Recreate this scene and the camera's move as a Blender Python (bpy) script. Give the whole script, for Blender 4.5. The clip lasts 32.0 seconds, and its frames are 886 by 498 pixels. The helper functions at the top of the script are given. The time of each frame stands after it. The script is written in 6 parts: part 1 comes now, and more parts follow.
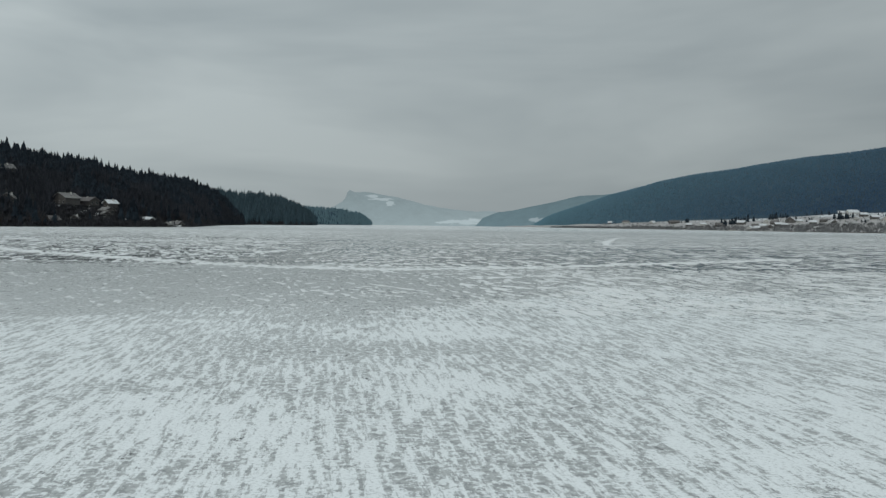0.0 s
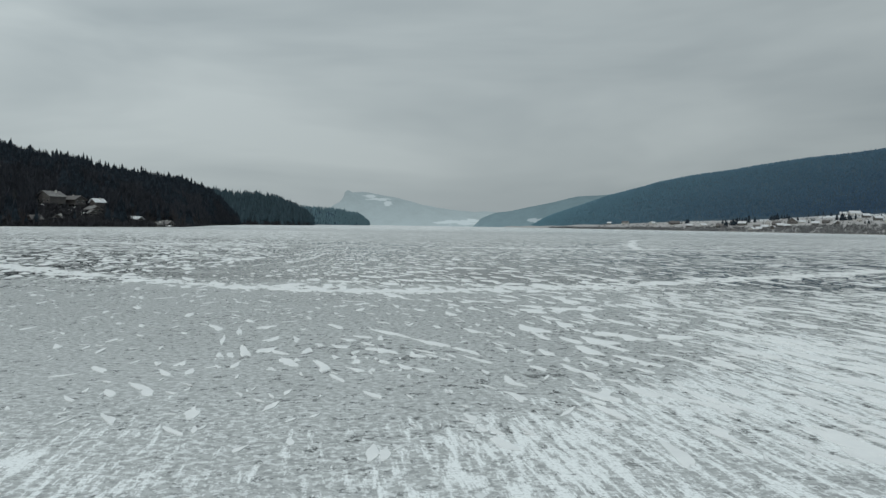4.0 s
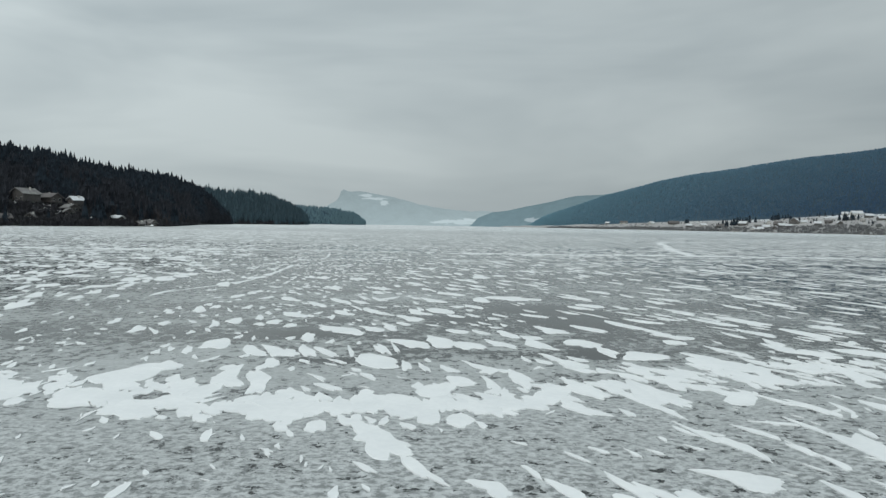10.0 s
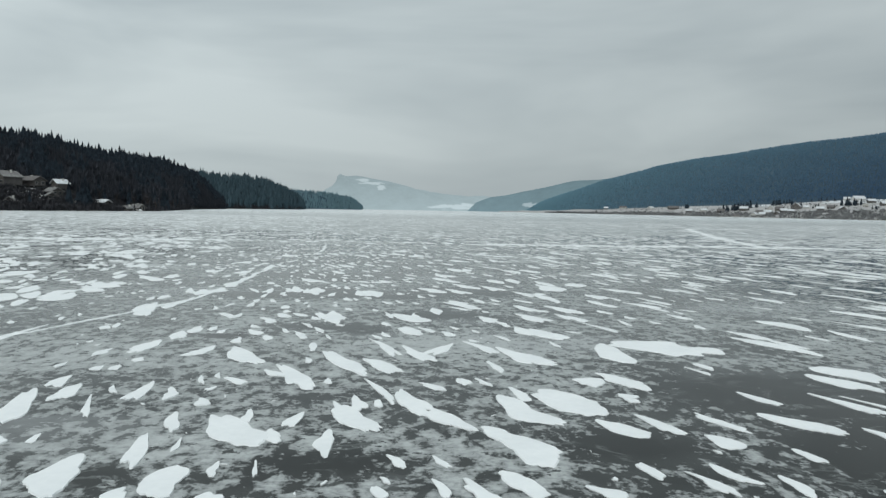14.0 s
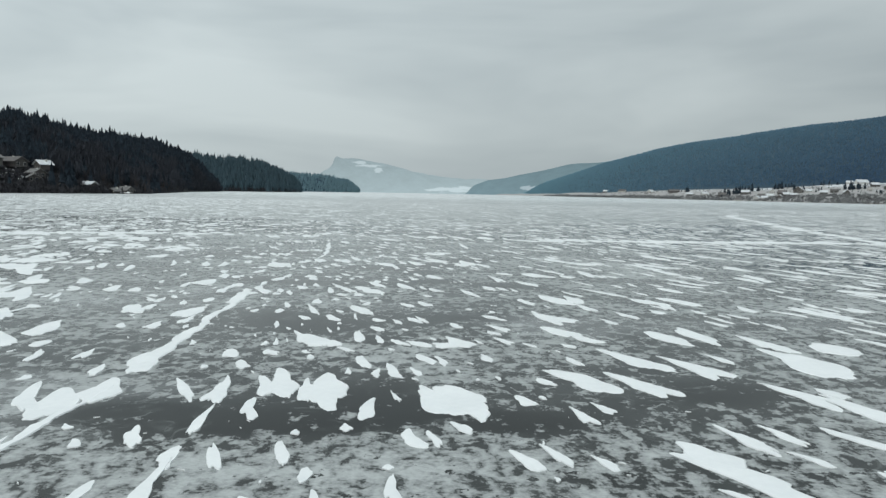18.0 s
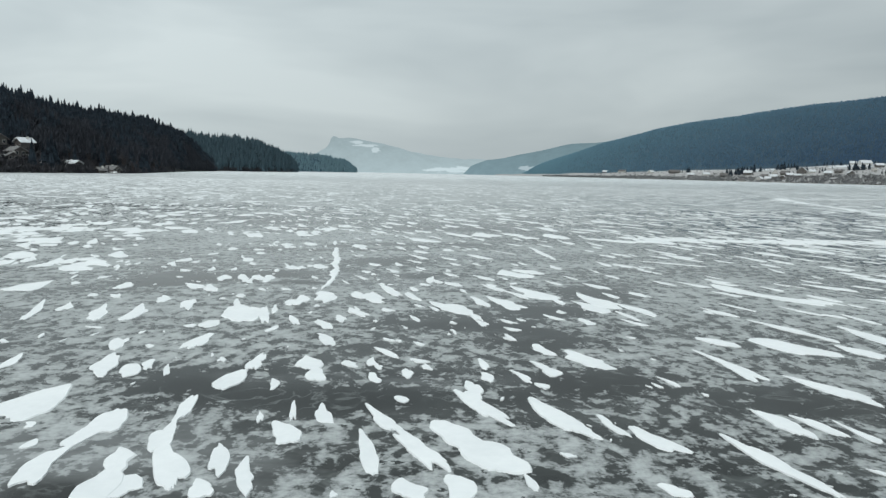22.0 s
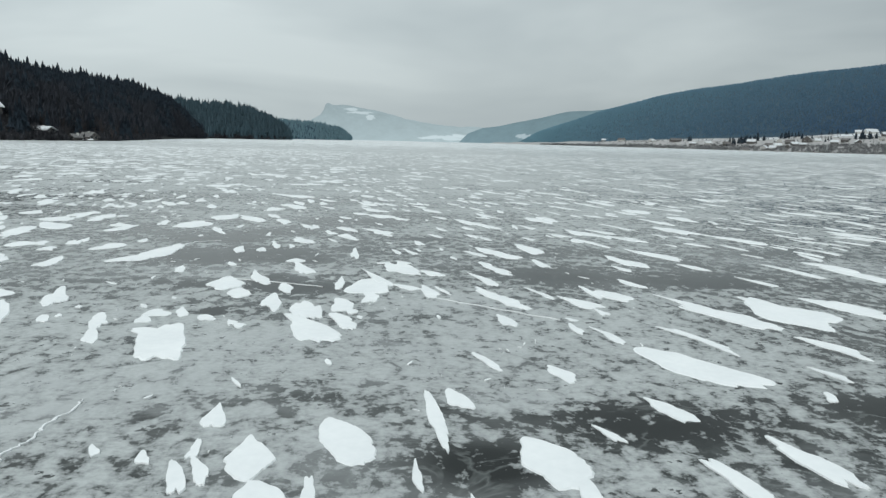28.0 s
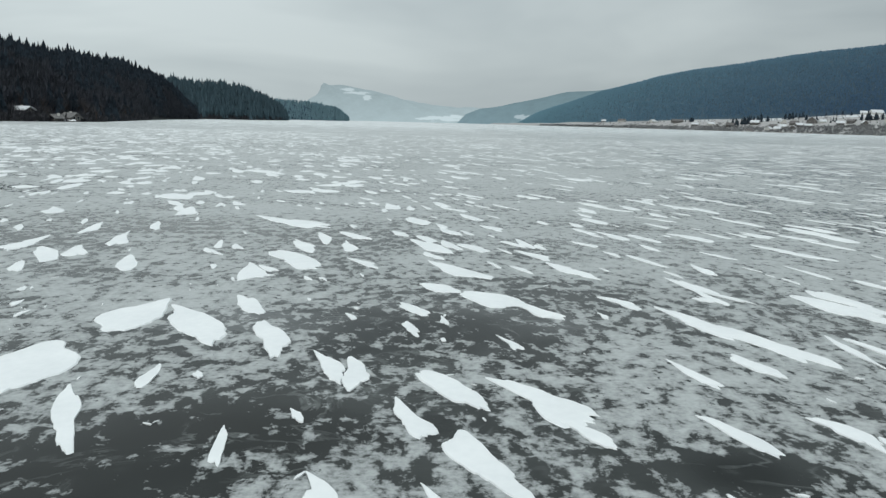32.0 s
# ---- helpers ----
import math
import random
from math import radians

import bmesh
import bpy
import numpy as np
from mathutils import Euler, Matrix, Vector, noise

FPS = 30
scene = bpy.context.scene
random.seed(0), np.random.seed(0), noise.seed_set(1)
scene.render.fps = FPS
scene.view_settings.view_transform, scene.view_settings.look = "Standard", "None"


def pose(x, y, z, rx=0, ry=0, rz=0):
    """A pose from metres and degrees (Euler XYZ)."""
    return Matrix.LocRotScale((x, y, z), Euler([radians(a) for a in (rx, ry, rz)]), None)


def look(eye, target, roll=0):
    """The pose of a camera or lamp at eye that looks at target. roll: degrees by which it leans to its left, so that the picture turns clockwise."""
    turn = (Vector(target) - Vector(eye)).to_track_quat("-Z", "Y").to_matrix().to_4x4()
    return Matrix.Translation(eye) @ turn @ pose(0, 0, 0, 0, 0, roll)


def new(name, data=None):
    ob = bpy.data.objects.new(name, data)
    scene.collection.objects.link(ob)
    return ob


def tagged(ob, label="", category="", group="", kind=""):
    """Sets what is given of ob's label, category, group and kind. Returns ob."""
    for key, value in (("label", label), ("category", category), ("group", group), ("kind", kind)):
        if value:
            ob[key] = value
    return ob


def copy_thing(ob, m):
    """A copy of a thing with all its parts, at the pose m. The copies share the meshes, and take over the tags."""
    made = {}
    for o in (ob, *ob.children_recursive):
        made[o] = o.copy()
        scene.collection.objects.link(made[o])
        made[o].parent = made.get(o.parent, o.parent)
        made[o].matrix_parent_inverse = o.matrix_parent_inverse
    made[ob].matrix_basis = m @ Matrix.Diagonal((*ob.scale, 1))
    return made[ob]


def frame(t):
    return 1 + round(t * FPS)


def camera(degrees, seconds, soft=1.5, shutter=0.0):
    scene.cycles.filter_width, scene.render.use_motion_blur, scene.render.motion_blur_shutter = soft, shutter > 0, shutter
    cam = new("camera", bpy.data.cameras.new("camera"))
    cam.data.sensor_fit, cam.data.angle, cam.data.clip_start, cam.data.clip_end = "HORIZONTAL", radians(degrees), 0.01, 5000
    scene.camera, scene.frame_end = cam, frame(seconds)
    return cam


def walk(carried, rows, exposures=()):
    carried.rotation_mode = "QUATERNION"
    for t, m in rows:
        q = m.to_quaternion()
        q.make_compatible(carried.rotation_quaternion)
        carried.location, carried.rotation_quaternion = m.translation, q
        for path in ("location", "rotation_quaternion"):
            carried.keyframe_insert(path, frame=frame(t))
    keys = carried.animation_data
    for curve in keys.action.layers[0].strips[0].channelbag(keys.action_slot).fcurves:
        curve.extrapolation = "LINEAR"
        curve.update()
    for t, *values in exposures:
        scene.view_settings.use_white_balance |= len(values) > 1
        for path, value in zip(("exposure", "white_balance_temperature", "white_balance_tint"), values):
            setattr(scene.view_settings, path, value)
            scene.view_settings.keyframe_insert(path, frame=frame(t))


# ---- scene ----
cam = camera(64.9, 32.0, 1.4)


def aim(x, y, z, yaw, pitch, roll):
    """The drone's pose: its place, heading, tilt and lean in degrees."""
    return pose(x, y, z, 90 + pitch, 0, yaw) @ pose(0, 0, 0, 0, 0, roll)


PATH = [
    (0.0, aim(0.00, 0.00, 3.80, -0.000, -1.957, 0.775)),
    (1.0, aim(-0.47, 4.72, 3.80, -0.045, -1.975, 0.822)),
    (2.0, aim(-0.97, 9.20, 3.79, -0.089, -1.947, 0.855)),
    (3.0, aim(-1.49, 13.80, 3.83, -0.130, -1.932, 0.870)),
    (4.0, aim(-1.96, 18.29, 3.89, -0.191, -1.932, 0.886)),
    (5.0, aim(-2.31, 22.48, 3.90, -0.248, -1.956, 0.912)),
    (6.0, aim(-2.55, 26.67, 3.94, -0.294, -1.954, 0.934)),
    (7.0, aim(-2.72, 30.88, 3.98, -0.341, -1.958, 0.948)),
    (8.0, aim(-2.95, 35.23, 3.96, -0.396, -1.957, 0.960)),
    (9.0, aim(-3.23, 39.50, 3.97, -0.450, -1.948, 0.961)),
    (10.0, aim(-3.56, 43.75, 4.01, -0.494, -1.962, 0.967)),
    (11.0, aim(-4.16, 48.30, 3.99, -0.582, -2.228, 0.984)),
    (12.0, aim(-4.84, 52.82, 3.98, -0.659, -2.533, 0.997)),
    (13.0, aim(-5.53, 57.42, 3.97, -0.711, -2.850, 1.006)),
    (14.0, aim(-6.23, 61.86, 3.96, -0.772, -3.198, 1.024)),
    (15.0, aim(-7.03, 66.30, 3.98, -0.856, -3.522, 1.045)),
    (16.0, aim(-7.87, 70.98, 4.00, -0.928, -3.859, 1.070)),
    (17.0, aim(-8.80, 75.83, 4.07, -0.990, -4.218, 1.105)),
    (18.0, aim(-9.72, 80.77, 4.11, -1.064, -4.593, 1.147)),
    (19.0, aim(-10.56, 85.61, 4.10, -1.127, -4.990, 1.180)),
    (20.0, aim(-11.37, 90.40, 4.05, -1.194, -5.367, 1.203)),
    (21.0, aim(-12.17, 95.06, 4.00, -1.281, -5.780, 1.220)),
    (22.0, aim(-13.02, 99.90, 3.97, -1.344, -6.204, 1.234)),
    (23.0, aim(-13.92, 104.63, 3.97, -1.429, -6.643, 1.254)),
    (24.0, aim(-14.83, 109.34, 3.99, -1.519, -7.084, 1.274)),
    (25.0, aim(-15.77, 114.09, 4.00, -1.600, -7.517, 1.296)),
    (26.0, aim(-16.67, 118.95, 3.99, -1.686, -7.958, 1.325)),
    (27.0, aim(-17.52, 123.85, 4.00, -1.761, -8.380, 1.357)),
    (28.0, aim(-18.37, 128.73, 4.01, -1.841, -8.782, 1.385)),
    (29.0, aim(-19.25, 133.73, 4.05, -1.908, -9.183, 1.410)),
    (30.0, aim(-20.17, 138.79, 4.11, -1.969, -9.593, 1.426)),
    (31.0, aim(-21.16, 143.95, 4.16, -2.047, -9.981, 1.431)),
    (32.0, aim(-22.24, 149.44, 4.14, -2.133, -10.320, 1.425)),
]
walk(cam, PATH, exposures=[(0, -0.65), (6, -0.45), (13, -0.27), (19, -0.15), (24, -0.08), (32, -0.14)])

# ---- light: an overcast winter sky and a weak, wide sun ----
world = bpy.data.worlds.new("overcast_sky")
scene.world = world
world.use_nodes = True
wt = world.node_tree
wt.nodes.clear()
w_out = wt.nodes.new("ShaderNodeOutputWorld")
w_bg = wt.nodes.new("ShaderNodeBackground")
sky = wt.nodes.new("ShaderNodeTexSky")
sky.sky_type = "NISHITA"
sky.sun_disc = False
sky.sun_elevation = radians(44)
sky.sun_rotation = radians(212)
sky.air_density, sky.dust_density = 1.0, 4.0
w_co = wt.nodes.new("ShaderNodeTexCoord")
w_map = wt.nodes.new("ShaderNodeMapping")
w_map.inputs["Scale"].default_value = (1.0, 1.0, 4.2)
w_map.inputs["Rotation"].default_value = (0.0, radians(7), 0.0)
w_n1 = wt.nodes.new("ShaderNodeTexNoise")
w_n1.inputs["Scale"].default_value = 1.8
w_n1.inputs["Detail"].default_value = 4.0
w_n1.inputs["Roughness"].default_value = 0.52
w_n1.inputs["Distortion"].default_value = 0.35
w_ramp = wt.nodes.new("ShaderNodeValToRGB")
w_ramp.color_ramp.elements[0].position = 0.33
w_ramp.color_ramp.elements[0].color = (5.6, 6.5, 6.8, 1)
w_ramp.color_ramp.elements[1].position = 0.68
w_ramp.color_ramp.elements[1].color = (8.1, 9.1, 9.25, 1)
w_mix = wt.nodes.new("ShaderNodeMix")
w_mix.data_type = "RGBA"
w_mix.inputs["Factor"].default_value = 0.93
wt.links.new(w_co.outputs["Generated"], w_map.inputs["Vector"])
wt.links.new(w_map.outputs["Vector"], w_n1.inputs["Vector"])
wt.links.new(w_n1.outputs["Fac"], w_ramp.inputs["Fac"])
wt.links.new(sky.outputs["Color"], w_mix.inputs["A"])
wt.links.new(w_ramp.outputs["Color"], w_mix.inputs["B"])
w_sep = wt.nodes.new("ShaderNodeSeparateXYZ")
wt.links.new(w_co.outputs["Generated"], w_sep.inputs[0])
w_up = wt.nodes.new("ShaderNodeMapRange")
w_up.inputs["From Min"].default_value, w_up.inputs["From Max"].default_value = 0.35, 1.0
w_up.inputs["To Min"].default_value, w_up.inputs["To Max"].default_value = 1.0, 2.4
wt.links.new(w_sep.outputs["Z"], w_up.inputs["Value"])
w_mul = wt.nodes.new("ShaderNodeMix")
w_mul.data_type, w_mul.blend_type = "RGBA", "MULTIPLY"
w_mul.inputs["Factor"].default_value = 1.0
wt.links.new(w_mix.outputs["Result"], w_mul.inputs["A"])
w_east = wt.nodes.new("ShaderNodeMath")
w_east.operation = "MULTIPLY_ADD"
w_east.inputs[1].default_value, w_east.inputs[2].default_value = -0.25, 1.0
wt.links.new(w_sep.outputs["X"], w_east.inputs[0])
w_both = wt.nodes.new("ShaderNodeMath")
w_both.operation = "MULTIPLY"
w_low = wt.nodes.new("ShaderNodeMapRange")
w_low.inputs["From Min"].default_value, w_low.inputs["From Max"].default_value = 0.0, 0.26
w_low.inputs["To Min"].default_value, w_low.inputs["To Max"].default_value = 0.87, 1.03
wt.links.new(w_sep.outputs["Z"], w_low.inputs["Value"])
w_rise = wt.nodes.new("ShaderNodeMath")
w_rise.operation = "MULTIPLY"
wt.links.new(w_up.outputs["Result"], w_rise.inputs[0])
wt.links.new(w_low.outputs["Result"], w_rise.inputs[1])
wt.links.new(w_rise.outputs[0], w_both.inputs[0])
wt.links.new(w_east.outputs[0], w_both.inputs[1])
wt.links.new(w_both.outputs[0], w_mul.inputs["B"])
wt.links.new(w_mul.outputs["Result"], w_bg.inputs["Color"])
w_bg.inputs["Strength"].default_value = 0.085
wt.links.new(w_bg.outputs["Background"], w_out.inputs["Surface"])

sun = new("sun", bpy.data.lights.new("sun", "SUN"))
sun.data.energy = 0.8
sun.data.angle = radians(30)
sun.data.color = (1.0, 0.97, 0.93)
sun.matrix_world = look((-500, -800, 900), (0, 0, 0))


# ---- materials ----
def nodes_of(name):
    m = bpy.data.materials.new(name)
    m.use_nodes = True
    return m, m.node_tree, m.node_tree.nodes["Principled BSDF"]


def add(t, kind, **values):
    n = t.nodes.new(kind)
    for key, v in values.items():
        if key == "operation":
            n.operation = v
        elif key == "data_type":
            n.data_type = v
        elif key == "blend_type":
            n.blend_type = v
        else:
            n.inputs[key.replace("_", " ")].default_value = v
    return n


def ramp(t, source, stops):
    n = t.nodes.new("ShaderNodeValToRGB")
    while len(n.color_ramp.elements) < len(stops):
        n.color_ramp.elements.new(0.5)
    for e, (p, c) in zip(n.color_ramp.elements, stops):
        e.position = p
        e.color = (c, c, c, 1) if isinstance(c, (int, float)) else (*c, 1)
    t.links.new(source, n.inputs["Fac"])
    return n.outputs["Color"]


def noise_at(t, scale, detail=4.0, rough=0.55, stretch=(1, 1, 1), turn=0.0, shift=(0, 0, 0), distort=0.0):
    """Noise over the object's own metres; scale in waves a metre."""
    co = t.nodes.new("ShaderNodeTexCoord")
    mp = t.nodes.new("ShaderNodeMapping")
    mp.vector_type = "TEXTURE"
    mp.inputs["Rotation"].default_value = (0, 0, turn)
    mp.inputs["Scale"].default_value = stretch
    mp.inputs["Location"].default_value = shift
    n = add(t, "ShaderNodeTexNoise", Scale=scale, Detail=detail, Roughness=rough, Distortion=distort)
    t.links.new(co.outputs["Object"], mp.inputs["Vector"])
    t.links.new(mp.outputs["Vector"], n.inputs["Vector"])
    return n.outputs["Fac"]


def mix(t, fac, a, b):
    n = t.nodes.new("ShaderNodeMix")
    n.data_type = "RGBA"
    for key, v in (("Factor", fac), ("A", a), ("B", b)):
        if isinstance(v, (int, float)):
            n.inputs[key].default_value = v
        elif isinstance(v, tuple):
            n.inputs[key].default_value = (*v, 1)
        else:
            t.links.new(v, n.inputs[key])
    return n.outputs["Result"]


def maths(t, op, a, b=0.0, c=0.0):
    n = t.nodes.new("ShaderNodeMath")
    n.operation = op
    for k, v in enumerate((a, b, c)):
        if isinstance(v, (int, float)):
            n.inputs[k].default_value = v
        else:
            t.links.new(v, n.inputs[k])
    return n.outputs[0]


def simple(name, dark, light, scale=2.0, rough=0.8, bump=0.0, metal=0.0, island=False, beyond=None):
    """A plain matt surface with two scales of tone. beyond: haze tones painted in between two distances up the lake."""
    m, t, b = nodes_of(name)
    n1 = noise_at(t, scale, 5.0, 0.6)
    n2 = noise_at(t, scale * 0.13, 3.0, 0.5, shift=(3, 7, 1))
    f = maths(t, "ADD", maths(t, "MULTIPLY", n1, 0.55), maths(t, "MULTIPLY", n2, 0.45))
    if island:
        g = t.nodes.new("ShaderNodeNewGeometry")
        f = maths(t, "ADD", maths(t, "MULTIPLY", f, 0.55), maths(t, "MULTIPLY", g.outputs["Random Per Island"], 0.42))
    col = mix(t, ramp(t, f, ((0.3, 0.0), (0.7, 1.0))), dark, light)
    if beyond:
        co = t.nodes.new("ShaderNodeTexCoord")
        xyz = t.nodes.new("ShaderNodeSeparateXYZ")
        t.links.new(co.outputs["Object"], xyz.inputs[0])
        y0, y1, dark_haze, light_haze = beyond
        off = mix(t, ramp(t, f, ((0.3, 0.0), (0.7, 1.0))), dark_haze, light_haze)
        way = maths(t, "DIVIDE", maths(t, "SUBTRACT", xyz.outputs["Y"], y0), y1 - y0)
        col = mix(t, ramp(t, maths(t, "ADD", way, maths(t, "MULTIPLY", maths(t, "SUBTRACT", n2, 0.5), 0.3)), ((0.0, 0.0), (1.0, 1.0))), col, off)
    t.links.new(col, b.inputs["Base Color"])
    b.inputs["Roughness"].default_value = rough
    b.inputs["Metallic"].default_value = metal
    b.inputs["Specular IOR Level"].default_value = 0.25
    if bump:
        bp = add(t, "ShaderNodeBump", Strength=bump, Distance=0.05)
        t.links.new(n1, bp.inputs["Height"])
        t.links.new(bp.outputs["Normal"], b.inputs["Normal"])
    return m


# stretches of open black ice, and of powdery white: x, y, half-widths
POOLS_SOUTH = [(-6.7, 64.0, 1.1, 0.5), (1.5, 65.9, 0.9, 1.1), (-8.6, 69.1, 1.5, 1.2), (-11.2, 71.7, 0.6, 0.5), (2.0, 72.5, 2.4, 1.6), (-7.9, 72.6, 1.2, 0.7), (-3.0, 73.5, 1.2, 0.7), (2.2, 75.2, 1.7, 2.5), (1.7, 77.5, 2.7, 1.6), (-12.5, 83.1, 0.8, 0.4), (-8.4, 84.3, 0.7, 0.6), (-9.5, 85.1, 1.6, 0.6), (-5.9, 88.1, 1.5, 0.9)]
POOLS_MIDDLE = [(-12.9, 92.9, 2.6, 0.8), (-8.0, 93.1, 1.2, 0.7), (-15.2, 93.3, 1.1, 0.8), (-10.7, 94.1, 1.5, 1.3), (-3.5, 95.1, 1.4, 0.9), (-11.3, 99.8, 0.6, 0.6), (-13.2, 101.8, 1.3, 1.2), (-14.5, 103.3, 0.8, 0.9), (-8.7, 103.6, 1.7, 0.7), (-17.5, 108.1, 0.8, 0.4), (-14.5, 111.8, 2.0, 0.7), (-5.8, 112.0, 1.3, 0.8), (-17.3, 112.2, 1.0, 0.8), (-9.8, 112.9, 1.5, 0.9)]
POOLS_FAR = [(-10.3, 116.5, 1.4, 1.2), (-12.2, 117.9, 1.4, 0.6), (-9.3, 120.1, 1.2, 1.0), (-7.3, 123.4, 1.5, 1.3), (-22.4, 124.3, 1.1, 1.0), (-17.5, 124.5, 1.0, 0.4), (-20.7, 124.9, 0.9, 0.7), (-22.2, 125.4, 1.3, 0.9), (-13.2, 126.4, 0.7, 0.5), (-18.8, 126.4, 1.5, 0.8), (-15.0, 130.5, 1.4, 1.1), (-20.8, 134.9, 1.0, 0.6), (-18.3, 134.9, 0.8, 0.5), (-16.1, 135.5, 1.0, 0.7), (-14.5, 135.5, 0.6, 0.5), (-17.5, 137.0, 1.0, 0.7), (-15.0, 138.4, 1.2, 0.8), (-11.0, 138.9, 0.9, 0.7)]
POOLS_NORTH = [(-23.2, 144.5, 0.4, 0.4), (-21.5, 147.4, 1.1, 0.7), (-24.7, 147.6, 0.7, 0.6), (-22.6, 148.2, 0.6, 1.1), (-9.9, 149.2, 2.0, 1.0), (-14.1, 149.8, 1.2, 1.1), (-22.3, 151.8, 0.8, 0.6), (-25.2, 152.7, 1.9, 1.3), (-24.5, 153.0, 1.9, 1.5), (-25.4, 155.8, 0.9, 0.3), (-26.9, 156.3, 1.5, 1.0), (-18.2, 157.2, 0.7, 0.5), (-24.8, 158.0, 1.9, 1.2), (-21.9, 163.0, 2.5, 1.8)]
POWDER = [(-19.2, 142.0, 3.9, 2.0), (-17.4, 139.6, 1.3, 0.9), (-23.5, 139.0, 2.2, 1.3), (-17.8, 145.6, 1.6, 1.1), (-16.1, 144.9, 1.1, 0.8)]
WIND = radians(19)  # the drifts run this far to the left of north


def ice_material():
    """Dark lake ice under a broken skin of frost, whiter near the start of the flight."""
    m, t, b = nodes_of("lake_ice")
    co = t.nodes.new("ShaderNodeTexCoord")
    xyz = t.nodes.new("ShaderNodeSeparateXYZ")
    t.links.new(co.outputs["Object"], xyz.inputs[0])
    wob = maths(t, "MULTIPLY", maths(t, "SUBTRACT", noise_at(t, 0.07, 3.0), 0.5), 18.0)
    along = maths(t, "DIVIDE", maths(t, "ADD", xyz.outputs["Y"], wob), 400.0)
    fine = noise_at(t, 2.6, 5.5, 0.60, stretch=(0.95, 1.3, 1), turn=radians(4), distort=0.35)
    small = noise_at(t, 9.0, 5.0, 0.65, stretch=(1.15, 0.95, 1), shift=(1, 2, 0))
    wide = noise_at(t, 0.27, 4.0, 0.6, stretch=(1.35, 1.05, 1), shift=(13.2, 4.1, 0), distort=0.6)
    broad = noise_at(t, 0.05, 2.0, 0.5, stretch=(1.6, 1.0, 1), shift=(40, 9, 0))

    def spots(places):
        total = 0.0
        for x, y, rx, ry in places:
            dx = maths(t, "DIVIDE", maths(t, "SUBTRACT", xyz.outputs["X"], x), rx)
            dy = maths(t, "DIVIDE", maths(t, "SUBTRACT", xyz.outputs["Y"], y), ry)
            r2 = maths(t, "ADD", maths(t, "MULTIPLY", dx, dx), maths(t, "MULTIPLY", dy, dy))
            total = maths(t, "ADD", maths(t, "DIVIDE", 1.0, maths(t, "ADD", 1.0, maths(t, "MULTIPLY", r2, r2))), total)
        return total

    # how much of the ice is frosted: nearly all at the start, more than half further on
    start = ramp(t, along, ((0.0, 0.20), (0.07, 0.20), (0.09, 0.19), (0.142, 0.18), (0.165, 0.01), (0.24, 0.025), (0.35, 0.055), (0.375, 0.035), (0.415, 0.055), (0.5, 0.12), (1.0, 0.2)))
    f = maths(t, "ADD", maths(t, "MULTIPLY", fine, 1.0), maths(t, "MULTIPLY", wide, 0.55))
    f = maths(t, "ADD", f, maths(t, "MULTIPLY", broad, 0.25))
    f = maths(t, "ADD", f, maths(t, "MULTIPLY", small, 0.32))
    f = maths(t, "SUBTRACT", maths(t, "ADD", f, start), 0.565)
    pools = maths(t, "MINIMUM", spots(POOLS_SOUTH + POOLS_MIDDLE + POOLS_FAR + POOLS_NORTH), 1.0)
    f = maths(t, "SUBTRACT", f, maths(t, "MULTIPLY", pools, 0.20))
    powder = maths(t, "MINIMUM", spots(POWDER), 1.0)
    f = maths(t, "ADD", f, maths(t, "MULTIPLY", powder, 0.05))
    # black flecks where the frost has broken, more of them towards the east
    fleck = noise_at(t, 2.4, 6.0, 0.66, stretch=(1.1, 1.0, 1), shift=(11, 4, 0))
    east = ramp(t, maths(t, "DIVIDE", maths(t, "ADD", xyz.outputs["X"], 20.0), 60.0), ((0.05, 0.0), (0.6, 0.07)))
    fleck = ramp(t, maths(t, "ADD", fleck, east), ((0.625, 1.0), (0.64, 0.0)))
    fleck = maths(t, "MAXIMUM", fleck, ramp(t, along, ((0.06, 1.0), (0.085, 0.0))))
    mask = maths(t, "MULTIPLY", ramp(t, f, ((0.462, 0.0), (0.49, 0.55), (0.56, 1.0))), fleck)
    deep = mix(t, noise_at(t, 0.5, 4.0, shift=(5, 5, 5)), (0.003, 0.004, 0.0035), (0.009, 0.011, 0.010))
    grit = noise_at(t, 24.0, 4.0, 0.7, stretch=(1.5, 0.9, 1), shift=(2, 9, 0))
    tone = maths(t, "ADD", maths(t, "MULTIPLY", ramp(t, f, ((0.48, 0.0), (0.68, 1.0))), 0.6), maths(t, "MULTIPLY", ramp(t, small, ((0.38, 0.0), (0.62, 1.0))), 0.25))
    tone = maths(t, "ADD", tone, maths(t, "MULTIPLY", ramp(t, grit, ((0.38, 0.0), (0.62, 1.0))), 0.15))
    thin_frost = mix(t, tone, (0.125, 0.132, 0.131), (0.425, 0.441, 0.437))
    grain = ramp(t, noise_at(t, 6.5, 6.0, 0.68, stretch=(1.15, 1.0, 1), shift=(3, 8, 0)), ((0.42, 0.0), (0.55, 1.0)))
    coarse = ramp(t, along, ((0.0, 0.45), (0.06, 0.3), (0.09, 0.45), (0.115, 1.0), (0.142, 1.0), (0.165, 0.0)))
    thick_frost = mix(t, maths(t, "ADD", maths(t, "MULTIPLY", tone, 0.5), maths(t, "MULTIPLY", grain, 0.5)), (0.270, 0.281, 0.281), (0.44, 0.454, 0.454))
    thick_frost = mix(t, maths(t, "MULTIPLY", maths(t, "SUBTRACT", 1.0, grain), coarse), thick_frost, (0.18, 0.189, 0.188))
